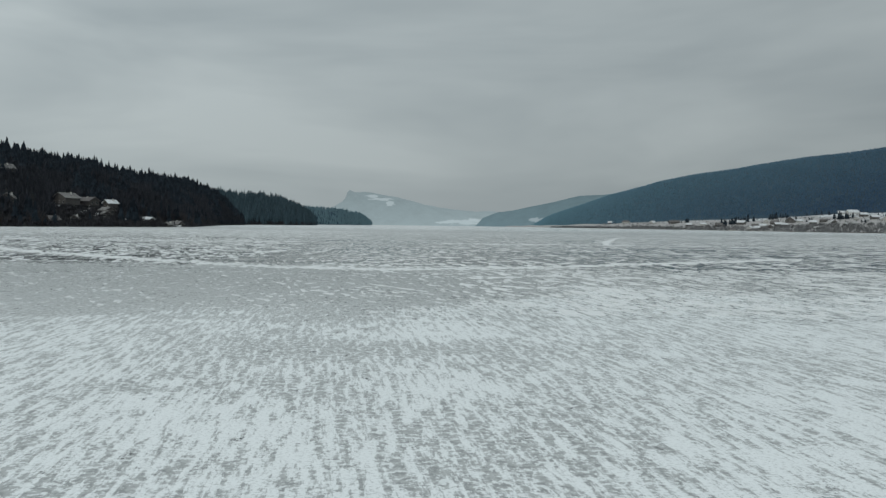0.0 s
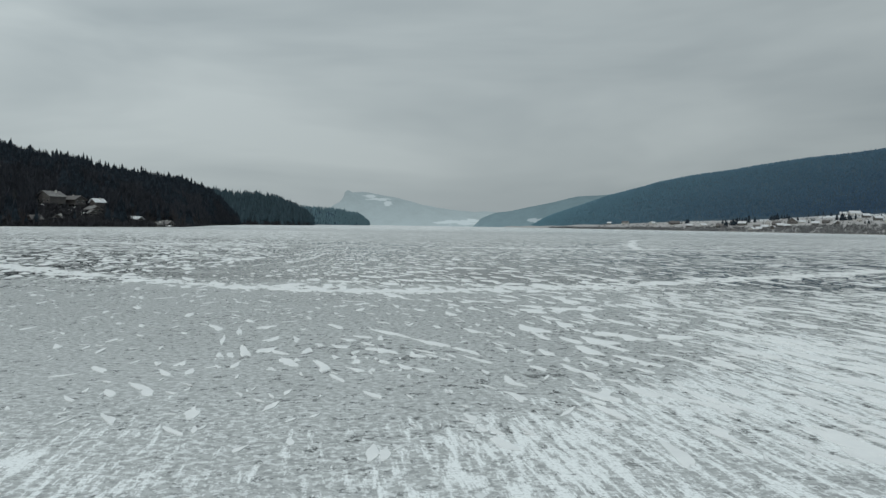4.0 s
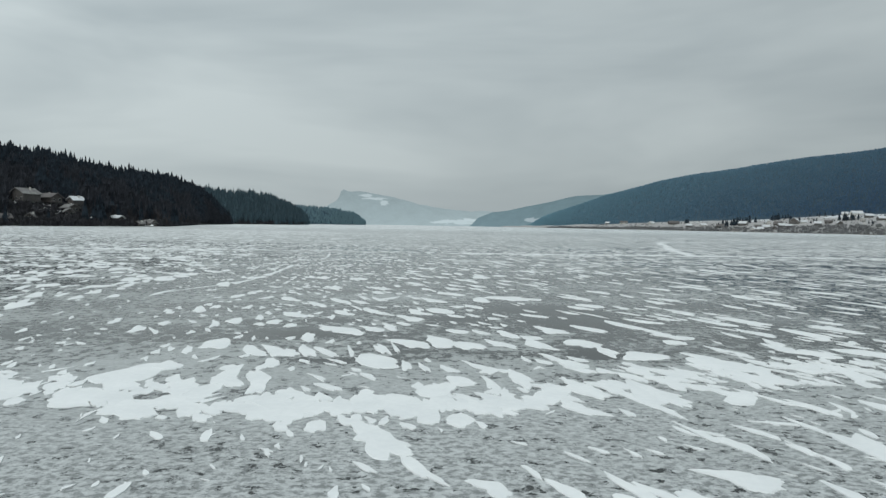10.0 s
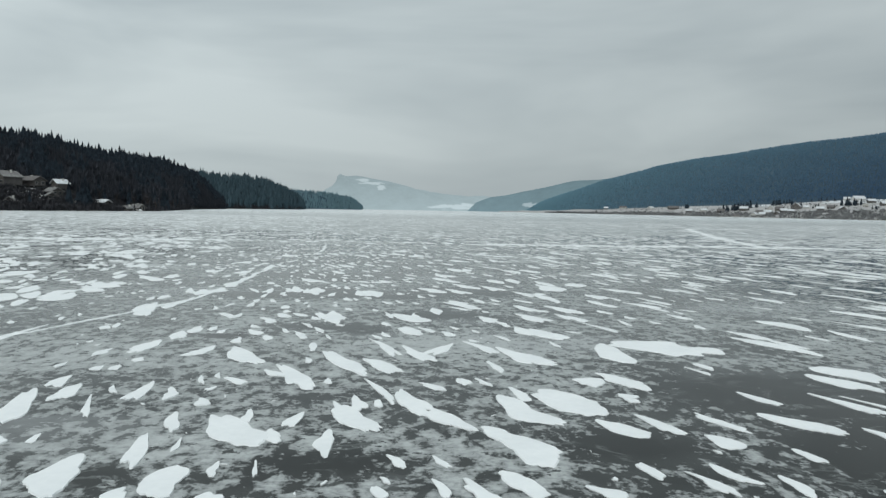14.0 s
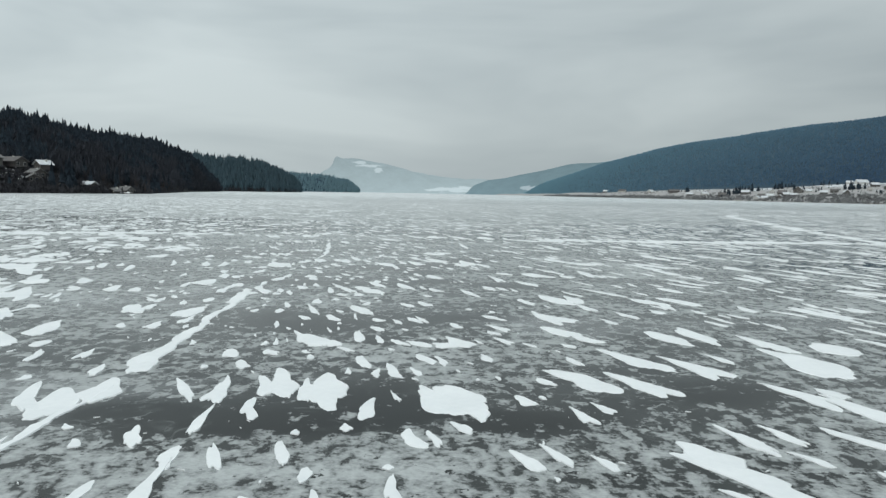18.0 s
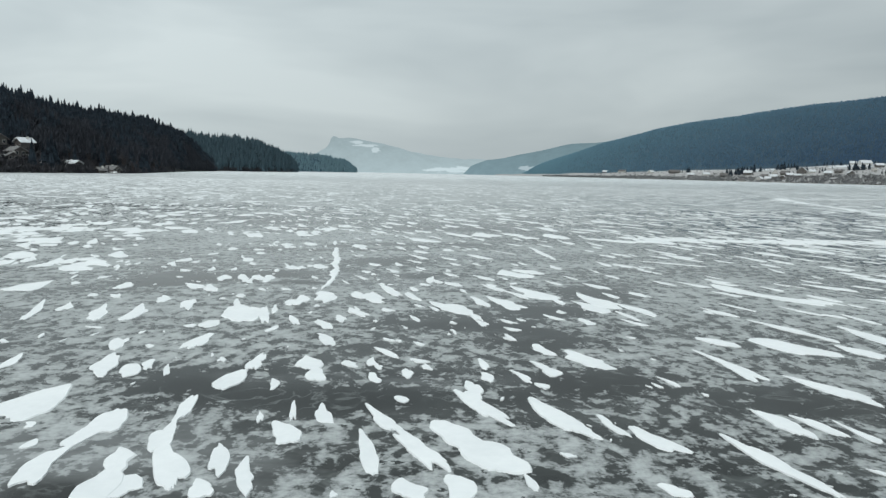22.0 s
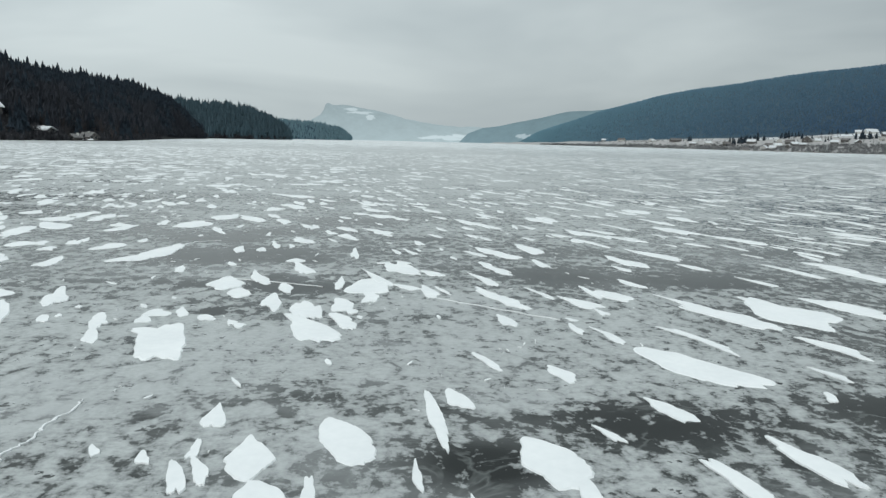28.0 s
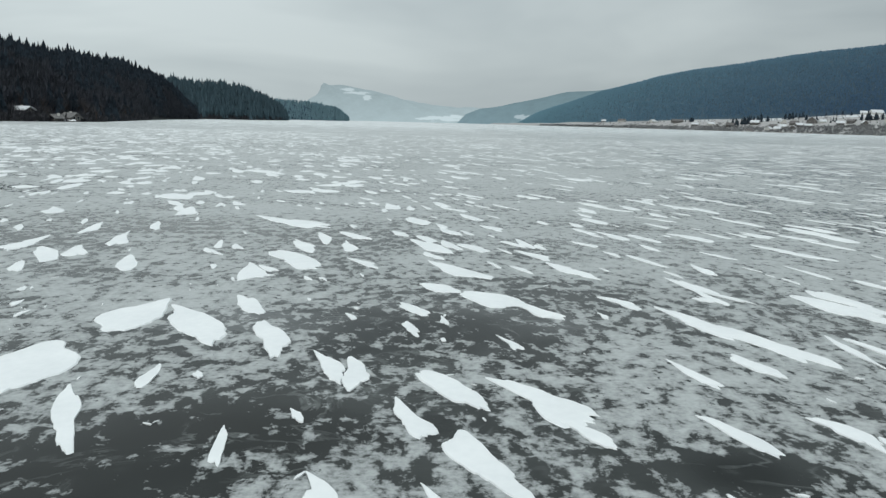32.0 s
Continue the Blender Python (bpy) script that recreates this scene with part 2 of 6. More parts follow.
    # thick frost first; further off, lightened in place of grazing sky reflection
    old = ramp(t, along, ((0.0, 1.0), (0.142, 1.0), (0.165, 0.0), (0.32, 0.1), (0.5, 0.5), (0.9, 0.9)))
    frost = mix(t, old, thin_frost, thick_frost)
    # a veil of powder that fills the gaps in places
    veil = ramp(t, noise_at(t, 0.13, 7.0, 0.66, stretch=(1.8, 1.0, 1), shift=(3, 31, 0)), ((0.54, 0.0), (0.74, 0.7)))
    veil = maths(t, "MAXIMUM", veil, maths(t, "MULTIPLY", powder, ramp(t, noise_at(t, 0.9, 8.0, 0.7, stretch=(1.6, 0.9, 1), shift=(7, 7, 0)), ((0.40, 0.0), (0.66, 0.75)))))
    veil = maths(t, "MULTIPLY", veil, maths(t, "SUBTRACT", 1.0, pools))
    # wind-packed snow dust over the first stretch
    dust_n = noise_at(t, 2.8, 9.0, 0.72, stretch=(0.6, 3.8, 1), turn=radians(9), shift=(2, 3, 0))
    dust_s = noise_at(t, 10.0, 6.0, 0.75, stretch=(1.5, 0.9, 1), shift=(5, 3, 0))
    dust_w = noise_at(t, 0.2, 4.0, 0.55, stretch=(1.0, 1.3, 1), shift=(21, 2, 0))
    reach = maths(t, "MINIMUM", maths(t, "MAXIMUM", maths(t, "MULTIPLY", maths(t, "ADD", xyz.outputs["X"], 4.0), 1.15), 0.0), 15.0)
    early = ramp(t, maths(t, "SUBTRACT", along, maths(t, "DIVIDE", reach, 400.0)), ((0.0, 0.40), (0.062, 0.41), (0.080, 0.22), (0.10, 0.12), (0.125, 0.0)))
    early = maths(t, "SUBTRACT", early, maths(t, "MULTIPLY", spots([(-2.0, 21.3, 4.5, 1.5)]), 0.12))
    d = maths(t, "ADD", maths(t, "MULTIPLY", dust_n, 1.15), maths(t, "ADD", maths(t, "MULTIPLY", dust_w, 0.4), maths(t, "MULTIPLY", dust_s, 0.44)))
    d = maths(t, "SUBTRACT", maths(t, "ADD", d, early), 0.68)
    speck = ramp(t, noise_at(t, 20.0, 3.0, 0.6, stretch=(1.5, 0.9, 1), shift=(4, 14, 0)), ((0.36, 0.4), (0.47, 1.0)))
    dust = maths(t, "MULTIPLY", maths(t, "MULTIPLY", ramp(t, d, ((0.68, 0.0), (0.735, 1.0))), 1.0), speck)
    # crumbs of snow strewn over the grey between the streaks
    crumbs = ramp(t, noise_at(t, 7.0, 5.0, 0.7, stretch=(1.2, 1.2, 1), shift=(31, 5, 0)), ((0.52, 0.0), (0.56, 0.85)))
    dust = maths(t, "MAXIMUM", dust, maths(t, "MULTIPLY", crumbs, ramp(t, along, ((0.0, 1.0), (0.06, 1.0), (0.085, 0.45), (0.14, 0.25), (0.165, 0.0)))))
    # drifts too far off to stand apart: streaks across the lake, closing to a white margin under the shores
    far_n = noise_at(t, 0.16, 9.0, 0.75, stretch=(1.6, 3.0, 1), turn=WIND, shift=(8, 1, 0))
    far_y = ramp(t, maths(t, "DIVIDE", xyz.outputs["Y"], 1000.0), ((0.24, 0.0), (0.36, 0.28), (0.42, 0.30), (0.70, 0.40)))
    far = ramp(t, maths(t, "SUBTRACT", maths(t, "ADD", far_n, far_y), 0.3), ((0.52, 0.0), (0.64, 0.72)))
    cloud = ramp(t, noise_at(t, 0.8, 6.0, 0.6, stretch=(1.4, 0.9, 1), shift=(17, 6, 0)), ((0.36, 0.18), (0.70, 0.62)))
    deep = mix(t, maths(t, "MULTIPLY", cloud, maths(t, "SUBTRACT", 1.0, maths(t, "MULTIPLY", pools, 0.93))), deep, (0.07, 0.076, 0.074))
    # pale healed cracks and milky veins within the clear ice
    vein = maths(t, "ABSOLUTE", maths(t, "SUBTRACT", noise_at(t, 0.8, 4.0, 0.55, stretch=(1.4, 1.0, 1), shift=(9, 23, 0), distort=1.2), 0.5))
    vein = maths(t, "MULTIPLY", ramp(t, vein, ((0.0, 0.8), (0.007, 0.5), (0.03, 0.0))), ramp(t, noise_at(t, 0.6, 3.0, shift=(2, 41, 0)), ((0.46, 0.0), (0.60, 1.0))))
    deep = mix(t, vein, deep, (0.11, 0.118, 0.115))
    col = mix(t, mask, deep, frost)
    col = mix(t, veil, col, (0.36, 0.372, 0.374))
    col = mix(t, maths(t, "MAXIMUM", dust, far), col, (0.76, 0.785, 0.79))
    t.links.new(col, b.inputs["Base Color"])
    rough = mix(t, mask, (0.10, 0.10, 0.10), (0.38, 0.38, 0.38))
    t.links.new(rough, b.inputs["Roughness"])
    b.inputs["IOR"].default_value = 1.31
    b.inputs["Specular IOR Level"].default_value = 0.26
    bp = add(t, "ShaderNodeBump", Strength=0.06, Distance=0.01)
    t.links.new(maths(t, "ADD", fine, mask), bp.inputs["Height"])
    t.links.new(bp.outputs["Normal"], b.inputs["Normal"])
    return m


def snow_material():
    m, t, b = nodes_of("drifted_snow")
    n1 = noise_at(t, 6.0, 6.0, 0.6)
    n2 = noise_at(t, 0.9, 3.0, 0.5, shift=(4, 4, 4))
    col = mix(t, ramp(t, maths(t, "ADD", maths(t, "MULTIPLY", n1, 0.4), maths(t, "MULTIPLY", n2, 0.6)), ((0.35, 0.0), (0.65, 1.0))), (0.635, 0.65, 0.655), (0.725, 0.735, 0.735))
    t.links.new(col, b.inputs["Base Color"])
    b.inputs["Roughness"].default_value = 0.75
    b.inputs["Subsurface Weight"].default_value = 0.0
    bp = add(t, "ShaderNodeBump", Strength=0.25, Distance=0.015)
    t.links.new(n1, bp.inputs["Height"])
    t.links.new(bp.outputs["Normal"], b.inputs["Normal"])
    return m


def field_material(name, bare, snowy, share):
    """Winter meadow: dull grass with snow lying in patches."""
    m, t, b = nodes_of(name)
    n1 = noise_at(t, 0.012, 5.0, 0.6, stretch=(2.5, 1, 1))
    n2 = noise_at(t, 0.08, 5.0, 0.6)
    co = t.nodes.new("ShaderNodeTexCoord")
    xyz = t.nodes.new("ShaderNodeSeparateXYZ")
    t.links.new(co.outputs["Object"], xyz.inputs[0])
    high = maths(t, "MULTIPLY", maths(t, "SUBTRACT", xyz.outputs["Z"], 26.0), 0.006)
    mask = ramp(t, maths(t, "ADD", maths(t, "ADD", maths(t, "MULTIPLY", n1, 0.7), maths(t, "MULTIPLY", n2, 0.3)), high), ((share, 0.0), (share + 0.05, 1.0)))
    soil = mix(t, n2, bare, tuple(v * 1.7 for v in bare))
    t.links.new(mix(t, mask, soil, snowy), b.inputs["Base Color"])
    b.inputs["Roughness"].default_value = 0.9
    b.inputs["Specular IOR Level"].default_value = 0.1
    return m


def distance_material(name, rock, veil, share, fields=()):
    """Far heights whose own surface glows to stand in for winter haze, more so low down."""
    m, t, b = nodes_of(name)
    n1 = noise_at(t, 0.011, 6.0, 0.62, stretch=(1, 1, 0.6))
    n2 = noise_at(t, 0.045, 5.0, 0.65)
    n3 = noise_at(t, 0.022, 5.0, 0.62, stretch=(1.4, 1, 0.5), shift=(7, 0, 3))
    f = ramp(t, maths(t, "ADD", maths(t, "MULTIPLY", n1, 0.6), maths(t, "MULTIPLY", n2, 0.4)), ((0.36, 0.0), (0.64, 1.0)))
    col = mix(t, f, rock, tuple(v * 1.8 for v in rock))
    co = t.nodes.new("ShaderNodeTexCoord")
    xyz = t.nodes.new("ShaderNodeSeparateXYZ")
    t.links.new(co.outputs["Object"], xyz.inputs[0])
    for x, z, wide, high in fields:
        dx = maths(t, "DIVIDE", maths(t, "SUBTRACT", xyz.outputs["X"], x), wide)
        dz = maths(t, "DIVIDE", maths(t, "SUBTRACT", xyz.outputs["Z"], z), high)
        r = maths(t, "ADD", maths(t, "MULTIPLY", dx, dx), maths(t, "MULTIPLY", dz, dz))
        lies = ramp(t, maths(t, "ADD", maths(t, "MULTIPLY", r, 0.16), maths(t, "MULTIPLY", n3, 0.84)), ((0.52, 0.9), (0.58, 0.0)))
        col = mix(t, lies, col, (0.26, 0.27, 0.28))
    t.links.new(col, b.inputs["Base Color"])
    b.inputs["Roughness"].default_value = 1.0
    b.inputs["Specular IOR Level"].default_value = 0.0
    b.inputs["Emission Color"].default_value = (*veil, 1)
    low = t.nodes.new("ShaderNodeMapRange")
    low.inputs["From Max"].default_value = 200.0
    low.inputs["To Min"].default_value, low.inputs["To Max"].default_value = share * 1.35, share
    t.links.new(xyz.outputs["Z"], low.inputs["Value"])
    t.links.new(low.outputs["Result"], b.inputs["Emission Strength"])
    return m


ICE = ice_material()
SNOW = snow_material()
SPRUCE = simple("spruce_needles", (0.008, 0.013, 0.020), (0.024, 0.037, 0.050), 0.02, 0.9, island=True)
# distance haze is put into the needle colour, paler and bluer up the lake
SPRUCE_HAZED = simple("hazed_needles_far_shore", (0.037, 0.072, 0.124), (0.043, 0.080, 0.134), 0.004, 0.95, island=True, beyond=(1900, 3500, (0.130, 0.243, 0.295), (0.140, 0.253, 0.305)))
# paler, bluer copy of the needles: haze over the headland painted in
SPRUCE_HAZED_HEAD = simple("hazed_needles_headland", (0.112, 0.186, 0.216), (0.124, 0.204, 0.234), 0.02, 0.95, island=True)
FOREST_FLOOR = simple("forest_floor", (0.012, 0.015, 0.016), (0.035, 0.036, 0.034), 0.05, 0.95)
# lighter, bluer needles, the second hill's thinner haze in their colour
SPRUCE_HAZED_MID = simple("hazed_needles_second_hill", (0.038, 0.066, 0.081), (0.054, 0.088, 0.106), 0.03, 0.95, island=True)
# floor colour carries the haze too, darkened for shade under the canopy
FOREST_FLOOR_HAZED = simple("hazed_forest_floor", (0.020, 0.040, 0.063), (0.023, 0.044, 0.068), 0.004, 0.95, beyond=(1900, 3500, (0.070, 0.130, 0.160), (0.078, 0.140, 0.172)))
FIELD = field_material("winter_meadow", (0.24, 0.235, 0.23), (0.54, 0.56, 0.58), 0.55)
BARK = simple("bark", (0.025, 0.020, 0.018), (0.07, 0.055, 0.05), 3.0, 0.9)
TWIGS = simple("bare_twigs", (0.027, 0.028, 0.033), (0.070, 0.070, 0.078), 0.4, 0.9, island=True)
TWIGS_WOOD = simple("bare_branches", (0.020, 0.024, 0.031), (0.052, 0.056, 0.068), 0.3, 0.9, island=True)
# far twigs greyed and lightened, haze across the lake put into the colour
TWIGS_HAZED = simple("hazed_twigs_far_shore", (0.14, 0.148, 0.155), (0.27, 0.268, 0.268), 0.1, 0.9, island=True)
REEDS = simple("dry_reeds", (0.10, 0.085, 0.065), (0.24, 0.20, 0.16), 0.6, 0.9, island=True)
WALL_PALE = simple("pale_render", (0.42, 0.41, 0.39), (0.56, 0.55, 0.52), 0.8, 0.85)
# pale walls made greyer, and darkened for shade among the trees
WALL_DIM = simple("shaded_render", (0.065, 0.060, 0.058), (0.15, 0.142, 0.138), 0.8, 0.85)
WALL_WOOD = simple("weathered_boards", (0.075, 0.070, 0.067), (0.15, 0.14, 0.132), 1.5, 0.8)
ROOF_SNOW = simple("snowy_roof", (0.36, 0.37, 0.38), (0.72, 0.74, 0.76), 0.5, 0.8)
ROOF_FROST = simple("frosted_roof_tiles", (0.05, 0.048, 0.047), (0.26, 0.255, 0.25), 0.9, 0.8)
ROOF_TILE = simple("brown_roof_tiles", (0.085, 0.079, 0.078), (0.15, 0.140, 0.137), 1.2, 0.8)
PANE = simple("dark_window_glass", (0.02, 0.024, 0.028), (0.04, 0.045, 0.05), 1.0, 0.15)
TRIM = simple("painted_timber", (0.35, 0.34, 0.32), (0.5, 0.49, 0.47), 1.0, 0.7)
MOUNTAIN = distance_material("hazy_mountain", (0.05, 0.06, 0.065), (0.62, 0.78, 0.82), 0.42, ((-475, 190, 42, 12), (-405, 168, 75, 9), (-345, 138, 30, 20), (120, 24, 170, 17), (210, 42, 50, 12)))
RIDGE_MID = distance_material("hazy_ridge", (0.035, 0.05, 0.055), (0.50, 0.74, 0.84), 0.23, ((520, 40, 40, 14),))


# ---- tools for building ----
def mesh_object(name, verts, faces, material, parent=None, smooth=False):
    me = bpy.data.meshes.new(name)
    me.from_pydata(verts, [], faces)
    me.materials.append(material)
    if smooth:
        me.polygons.foreach_set("use_smooth", [True] * len(me.polygons))
    me.update()
    ob = new(name, me)
    if parent:
        ob.parent = parent
    return ob


def part(name, bm, material, parent, label=""):
    me = bpy.data.meshes.new(name)
    bmesh.ops.recalc_face_normals(bm, faces=bm.faces)
    bm.to_mesh(me)
    bm.free()
    me.materials.append(material)
    ob = new(name, me)
    ob.parent = parent
    if label:
        ob["label"] = label
    return ob


def smoothstep(v):
    v = np.clip(v, 0, 1)
    return v * v * (3 - 2 * v)


class Hill:
    """A hill lofted from its foot over its crest to its far side; each line is a row of (x, y, z)."""

    def __init__(self, front, crest, back, rough=4.0, wave=90.0, seed=1):
        self.lines = [np.array(line, float) for line in (front, crest, back)]
        self.rough, self.wave, self.seed = rough, wave, seed

    def line(self, k, u):
        p = self.lines[k]
        s = np.linspace(0, 1, len(p))
        return np.stack([np.interp(u, s, p[:, n]) for n in range(3)], -1)

    def at(self, u, v):
        """v runs from 0 at the foot to 1 at the crest and 2 at the back."""
        u, v = np.asarray(u, float), np.asarray(v, float)
        f, c, k = (self.line(n, u) for n in range(3))
        w = np.where(v < 1, v, v - 1)[..., None]
        lo, hi = np.where(v[..., None] < 1, f, c), np.where(v[..., None] < 1, c, k)
        p = lo + (hi - lo) * w
        rise = np.where(v[..., None] < 1, np.sin(w * np.pi / 2) ** 1.15, 1 - w ** 1.6)
        base, top = np.where(v[..., None] < 1, f, k), c
        p[..., 2:] = base[..., 2:] + (top[..., 2:] - base[..., 2:]) * rise
        x, y = p[..., 0] / self.wave + self.seed, p[..., 1] / self.wave
        bump = np.sin(1.3 * x + 2.1 * np.sin(0.7 * y)) + 0.6 * np.sin(2.9 * y + 1.7 * np.sin(1.9 * x)) + 0.35 * np.sin(6.1 * x + 3.3 * y)
        p[..., 2] += self.rough * bump * 0.5 * np.clip(np.minimum(v, 2 - v) * 2.5, 0, 1)
        return p

    def build(self, name, material, label, category, nu=80, nv=24):
        u, v = np.meshgrid(np.linspace(0, 1, nu), np.linspace(0, 2, nv), indexing="ij")
        p = self.at(u, v).reshape(-1, 3)
        faces = [(a * nv + b, (a + 1) * nv + b, (a + 1) * nv + b + 1, a * nv + b + 1) for a in range(nu - 1) for b in range(nv - 1)]
        return tagged(mesh_object(name, p.tolist(), faces, material, smooth=True), label, category, kind="structure")


def spruce_shape(tiers, sides, rng):
    """A spruce one metre high: ragged skirts of boughs round a thin top."""
    verts, faces = [], []
    for k in range(tiers):
        lo, hi = 0.06 + 0.80 * k / tiers, min(1.0, 0.06 + 0.80 * (k + 1) / tiers + 0.16)
        r = 0.185 * (1 - 0.88 * k / tiers) * rng.uniform(0.75, 1.15)
        base = len(verts)
        for s in range(sides):
            a = 2 * np.pi * (s + 0.5 * (k % 2)) / sides
            rr = r * (1.0 if s % 2 else 0.55) * rng.uniform(0.7, 1.3)
            verts.append((rr * np.cos(a), rr * np.sin(a), lo + rng.uniform(-0.02, 0.02) + (0.03 if s % 2 == 0 else 0)))
        verts.append((rng.uniform(-0.008, 0.008), rng.uniform(-0.008, 0.008), hi))
        faces += [(base + s, base + (s + 1) % sides, base + sides) for s in range(sides)]
    return np.array(verts), faces


def stand(name, places, heights, shapes, material, label, category, rng, width=1.0):
    """Many trees in one mesh."""
    verts, faces, n = [], [], 0
    pick = rng.integers(0, len(shapes), len(places))
    turn = rng.uniform(0, 2 * np.pi, len(places))
    fat = rng.uniform(0.75, 1.25, len(places)) * width
    for k, (p, h) in enumerate(zip(places, heights)):
        sv, sf = shapes[pick[k]]
        c, s = np.cos(turn[k]), np.sin(turn[k])
        q = np.stack([(sv[:, 0] * c - sv[:, 1] * s) * h * fat[k], (sv[:, 0] * s + sv[:, 1] * c) * h * fat[k], sv[:, 2] * h], -1) + p
        verts.append(q)
        faces += [tuple(n + i for i in f) for f in sf]
        n += len(sv)
    return tagged(mesh_object(name, np.concatenate(verts).tolist(), faces, material), label, category, kind="stuff")


RNG = np.random.default_rng(7)
SHAPES_NEAR = [spruce_shape(8, 10, RNG) for _ in range(8)]
SHAPES_FAR = [spruce_shape(2, 6, RNG) for _ in range(6)]

# ---- the lake and its shores ----
ice = mesh_object("lake_ice", [(-4900, -1500, 0), (4900, -1500, 0), (4900, 4950, 0), (-4900, 4950, 0)], [(0, 1, 2, 3)], ICE)
tagged(ice, "grey frozen lake with dark ice and broken frost", "lake", kind="structure")

hill_a = Hill(
    [(-480, 60, -1), (-330, 230, -1), (-240, 345, -1), (-214, 392, -1), (-196, 440, -1), (-181, 505, -1), (-215, 640, -1), (-268, 850, -1), (-292, 1010, -1)],
    [(-860, 240, 86), (-700, 400, 75), (-560, 560, 70), (-470, 700, 67), (-420, 800, 57), (-395, 870, 50), (-358, 940, 49), (-328, 1000, 35), (-300, 1050, 2)],
    [(-1200, 600, -1), (-1100, 700, -1), (-900, 900, -1), (-800, 1000, -1), (-700, 1100, -1), (-600, 1150, -1), (-480, 1180, -1), (-390, 1150, -1), (-305, 1080, -1)], 5.0, 70, 1)
hill_a.build("hill_west", FOREST_FLOOR, "dark wooded hillside above the frozen lake", "hill")
hill_b = Hill(
    [(-430, 1150, -1), (-350, 1180, -1), (-318, 1220, -1), (-288, 1290, -1), (-272, 1390, -1), (-268, 1450, -1)],
    [(-600, 1380, 50), (-470, 1390, 51), (-395, 1400, 50), (-335, 1420, 46), (-290, 1450, 24), (-268, 1480, 3)],
    [(-900, 1700, -1), (-800, 1750, -1), (-600, 1700, -1), (-450, 1660, -1), (-350, 1600, -1), (-275, 1540, -1)], 4.0, 90, 3)
hill_b.build("hill_west_far", FOREST_FLOOR, "rounded wooded hill beyond the near shore", "hill")
hill_c = Hill(
    [(-620, 2150, -1), (-470, 2230, -1), (-350, 2330, -1), (-285, 2380, -1), (-252, 2420, -1)],
    [(-700, 2430, 62), (-490, 2450, 57), (-368, 2450, 49), (-290, 2450, 33), (-250, 2440, 3)],
    [(-900, 2800, -1), (-650, 2800, -1), (-420, 2700, -1), (-320, 2560, -1), (-255, 2480, -1)], 3.0, 120, 5)
hill_c.build("headland", FOREST_FLOOR_HAZED, "low wooded headland running out into the lake", "headland")

meadow = Hill(
    [(760, 900, -1), (715, 1120, -1), (690, 1400, -1), (650, 1850, -1), (560, 2500, -1), (480, 2950, -1), (300, 3600, -1)],
    [(1500, 1250, 66), (1250, 1650, 56), (1050, 1800, 46), (850, 2100, 32), (680, 2650, 20), (560, 3200, 12), (380, 3900, 6)],
    [(2400, 1700, 60), (2000, 2300, 60), (1500, 2500, 50), (1100, 2700, 30), (800, 3100, 15), (650, 3500, 5), (450, 4100, 0)], 3.0, 160, 2)
meadow.build("meadow", FIELD, "brown winter meadow with snow lying on the slope", "meadow", 120, 24)
hill_d = Hill(
    [(1900, 1450, 50), (1300, 1800, 52), (1050, 1900, 44), (820, 2200, 28), (640, 2700, 14), (520, 3150, 4), (430, 3500, -1)],
    [(2600, 2300, 412), (1900, 2600, 346), (1560, 2650, 284), (1260, 2800, 252), (980, 3000, 206), (790, 3150, 156), (590, 3520, 58)],
    [(3600, 3300, 0), (3000, 3600, 0), (2500, 3700, 0), (2000, 3900, 0), (1500, 4000, 0), (1100, 4100, 0), (700, 4200, 0)], 10.0, 260, 4)
hill_d.build("hill_east", FOREST_FLOOR_HAZED, "long wooded mountainside with haze blue in its colour", "hill", 120, 30)
hill_e = Hill(
    [(900, 3300, -1), (640, 3600, -1), (450, 3800, -1), (300, 3950, -1), (235, 4050, -1), (190, 4150, -1)],
    [(1100, 4050, 215), (800, 4080, 180), (560, 4120, 122), (330, 4200, 90), (240, 4220, 55), (185, 4200, 1)],
    [(1200, 4600, 0), (900, 4600, 0), (600, 4600, 0), (300, 4600, 0), (250, 4450, 0), (180, 4250, 0)], 8.0, 200, 6)
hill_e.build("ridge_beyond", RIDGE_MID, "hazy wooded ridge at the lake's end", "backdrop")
mountain = Hill(
    [(-800, 4300, -1), (600, 4300, -1)],
    [(-745, 4780, 110), (-675, 4780, 165), (-662, 4780, 226), (-650, 4780, 240), (-636, 4780, 226), (-560, 4780, 224), (-440, 4780, 204), (-320, 4780, 178), (-200, 4780, 150), (0, 4780, 122), (200, 4780, 98), (400, 4780, 96), (600, 4780, 100)],
    [(-800, 4940, 0), (600, 4940, 0)], 9.0, 130, 8)
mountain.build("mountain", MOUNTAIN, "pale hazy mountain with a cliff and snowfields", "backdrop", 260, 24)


# ---- forests ----
HOUSES = ((-249, 461), (-242, 474), (-232, 486), (-224, 464), (-219, 452), (-206, 484), (-188, 492), (-222, 420))


def in_sight_line(p):
    """Strips from the shore houses towards the camera, cleared to keep them in view."""
    hit = np.zeros(len(p), bool)
    for x, y in HOUSES:
        dx, dy = p[:, 0] - x, p[:, 1] - y
        down, across = 0.5 * dx - 0.866 * dy, 0.866 * dx + 0.5 * dy
        hit |= (down > -6) & (down < 75) & (np.abs(across) < 7.5)
    return hit


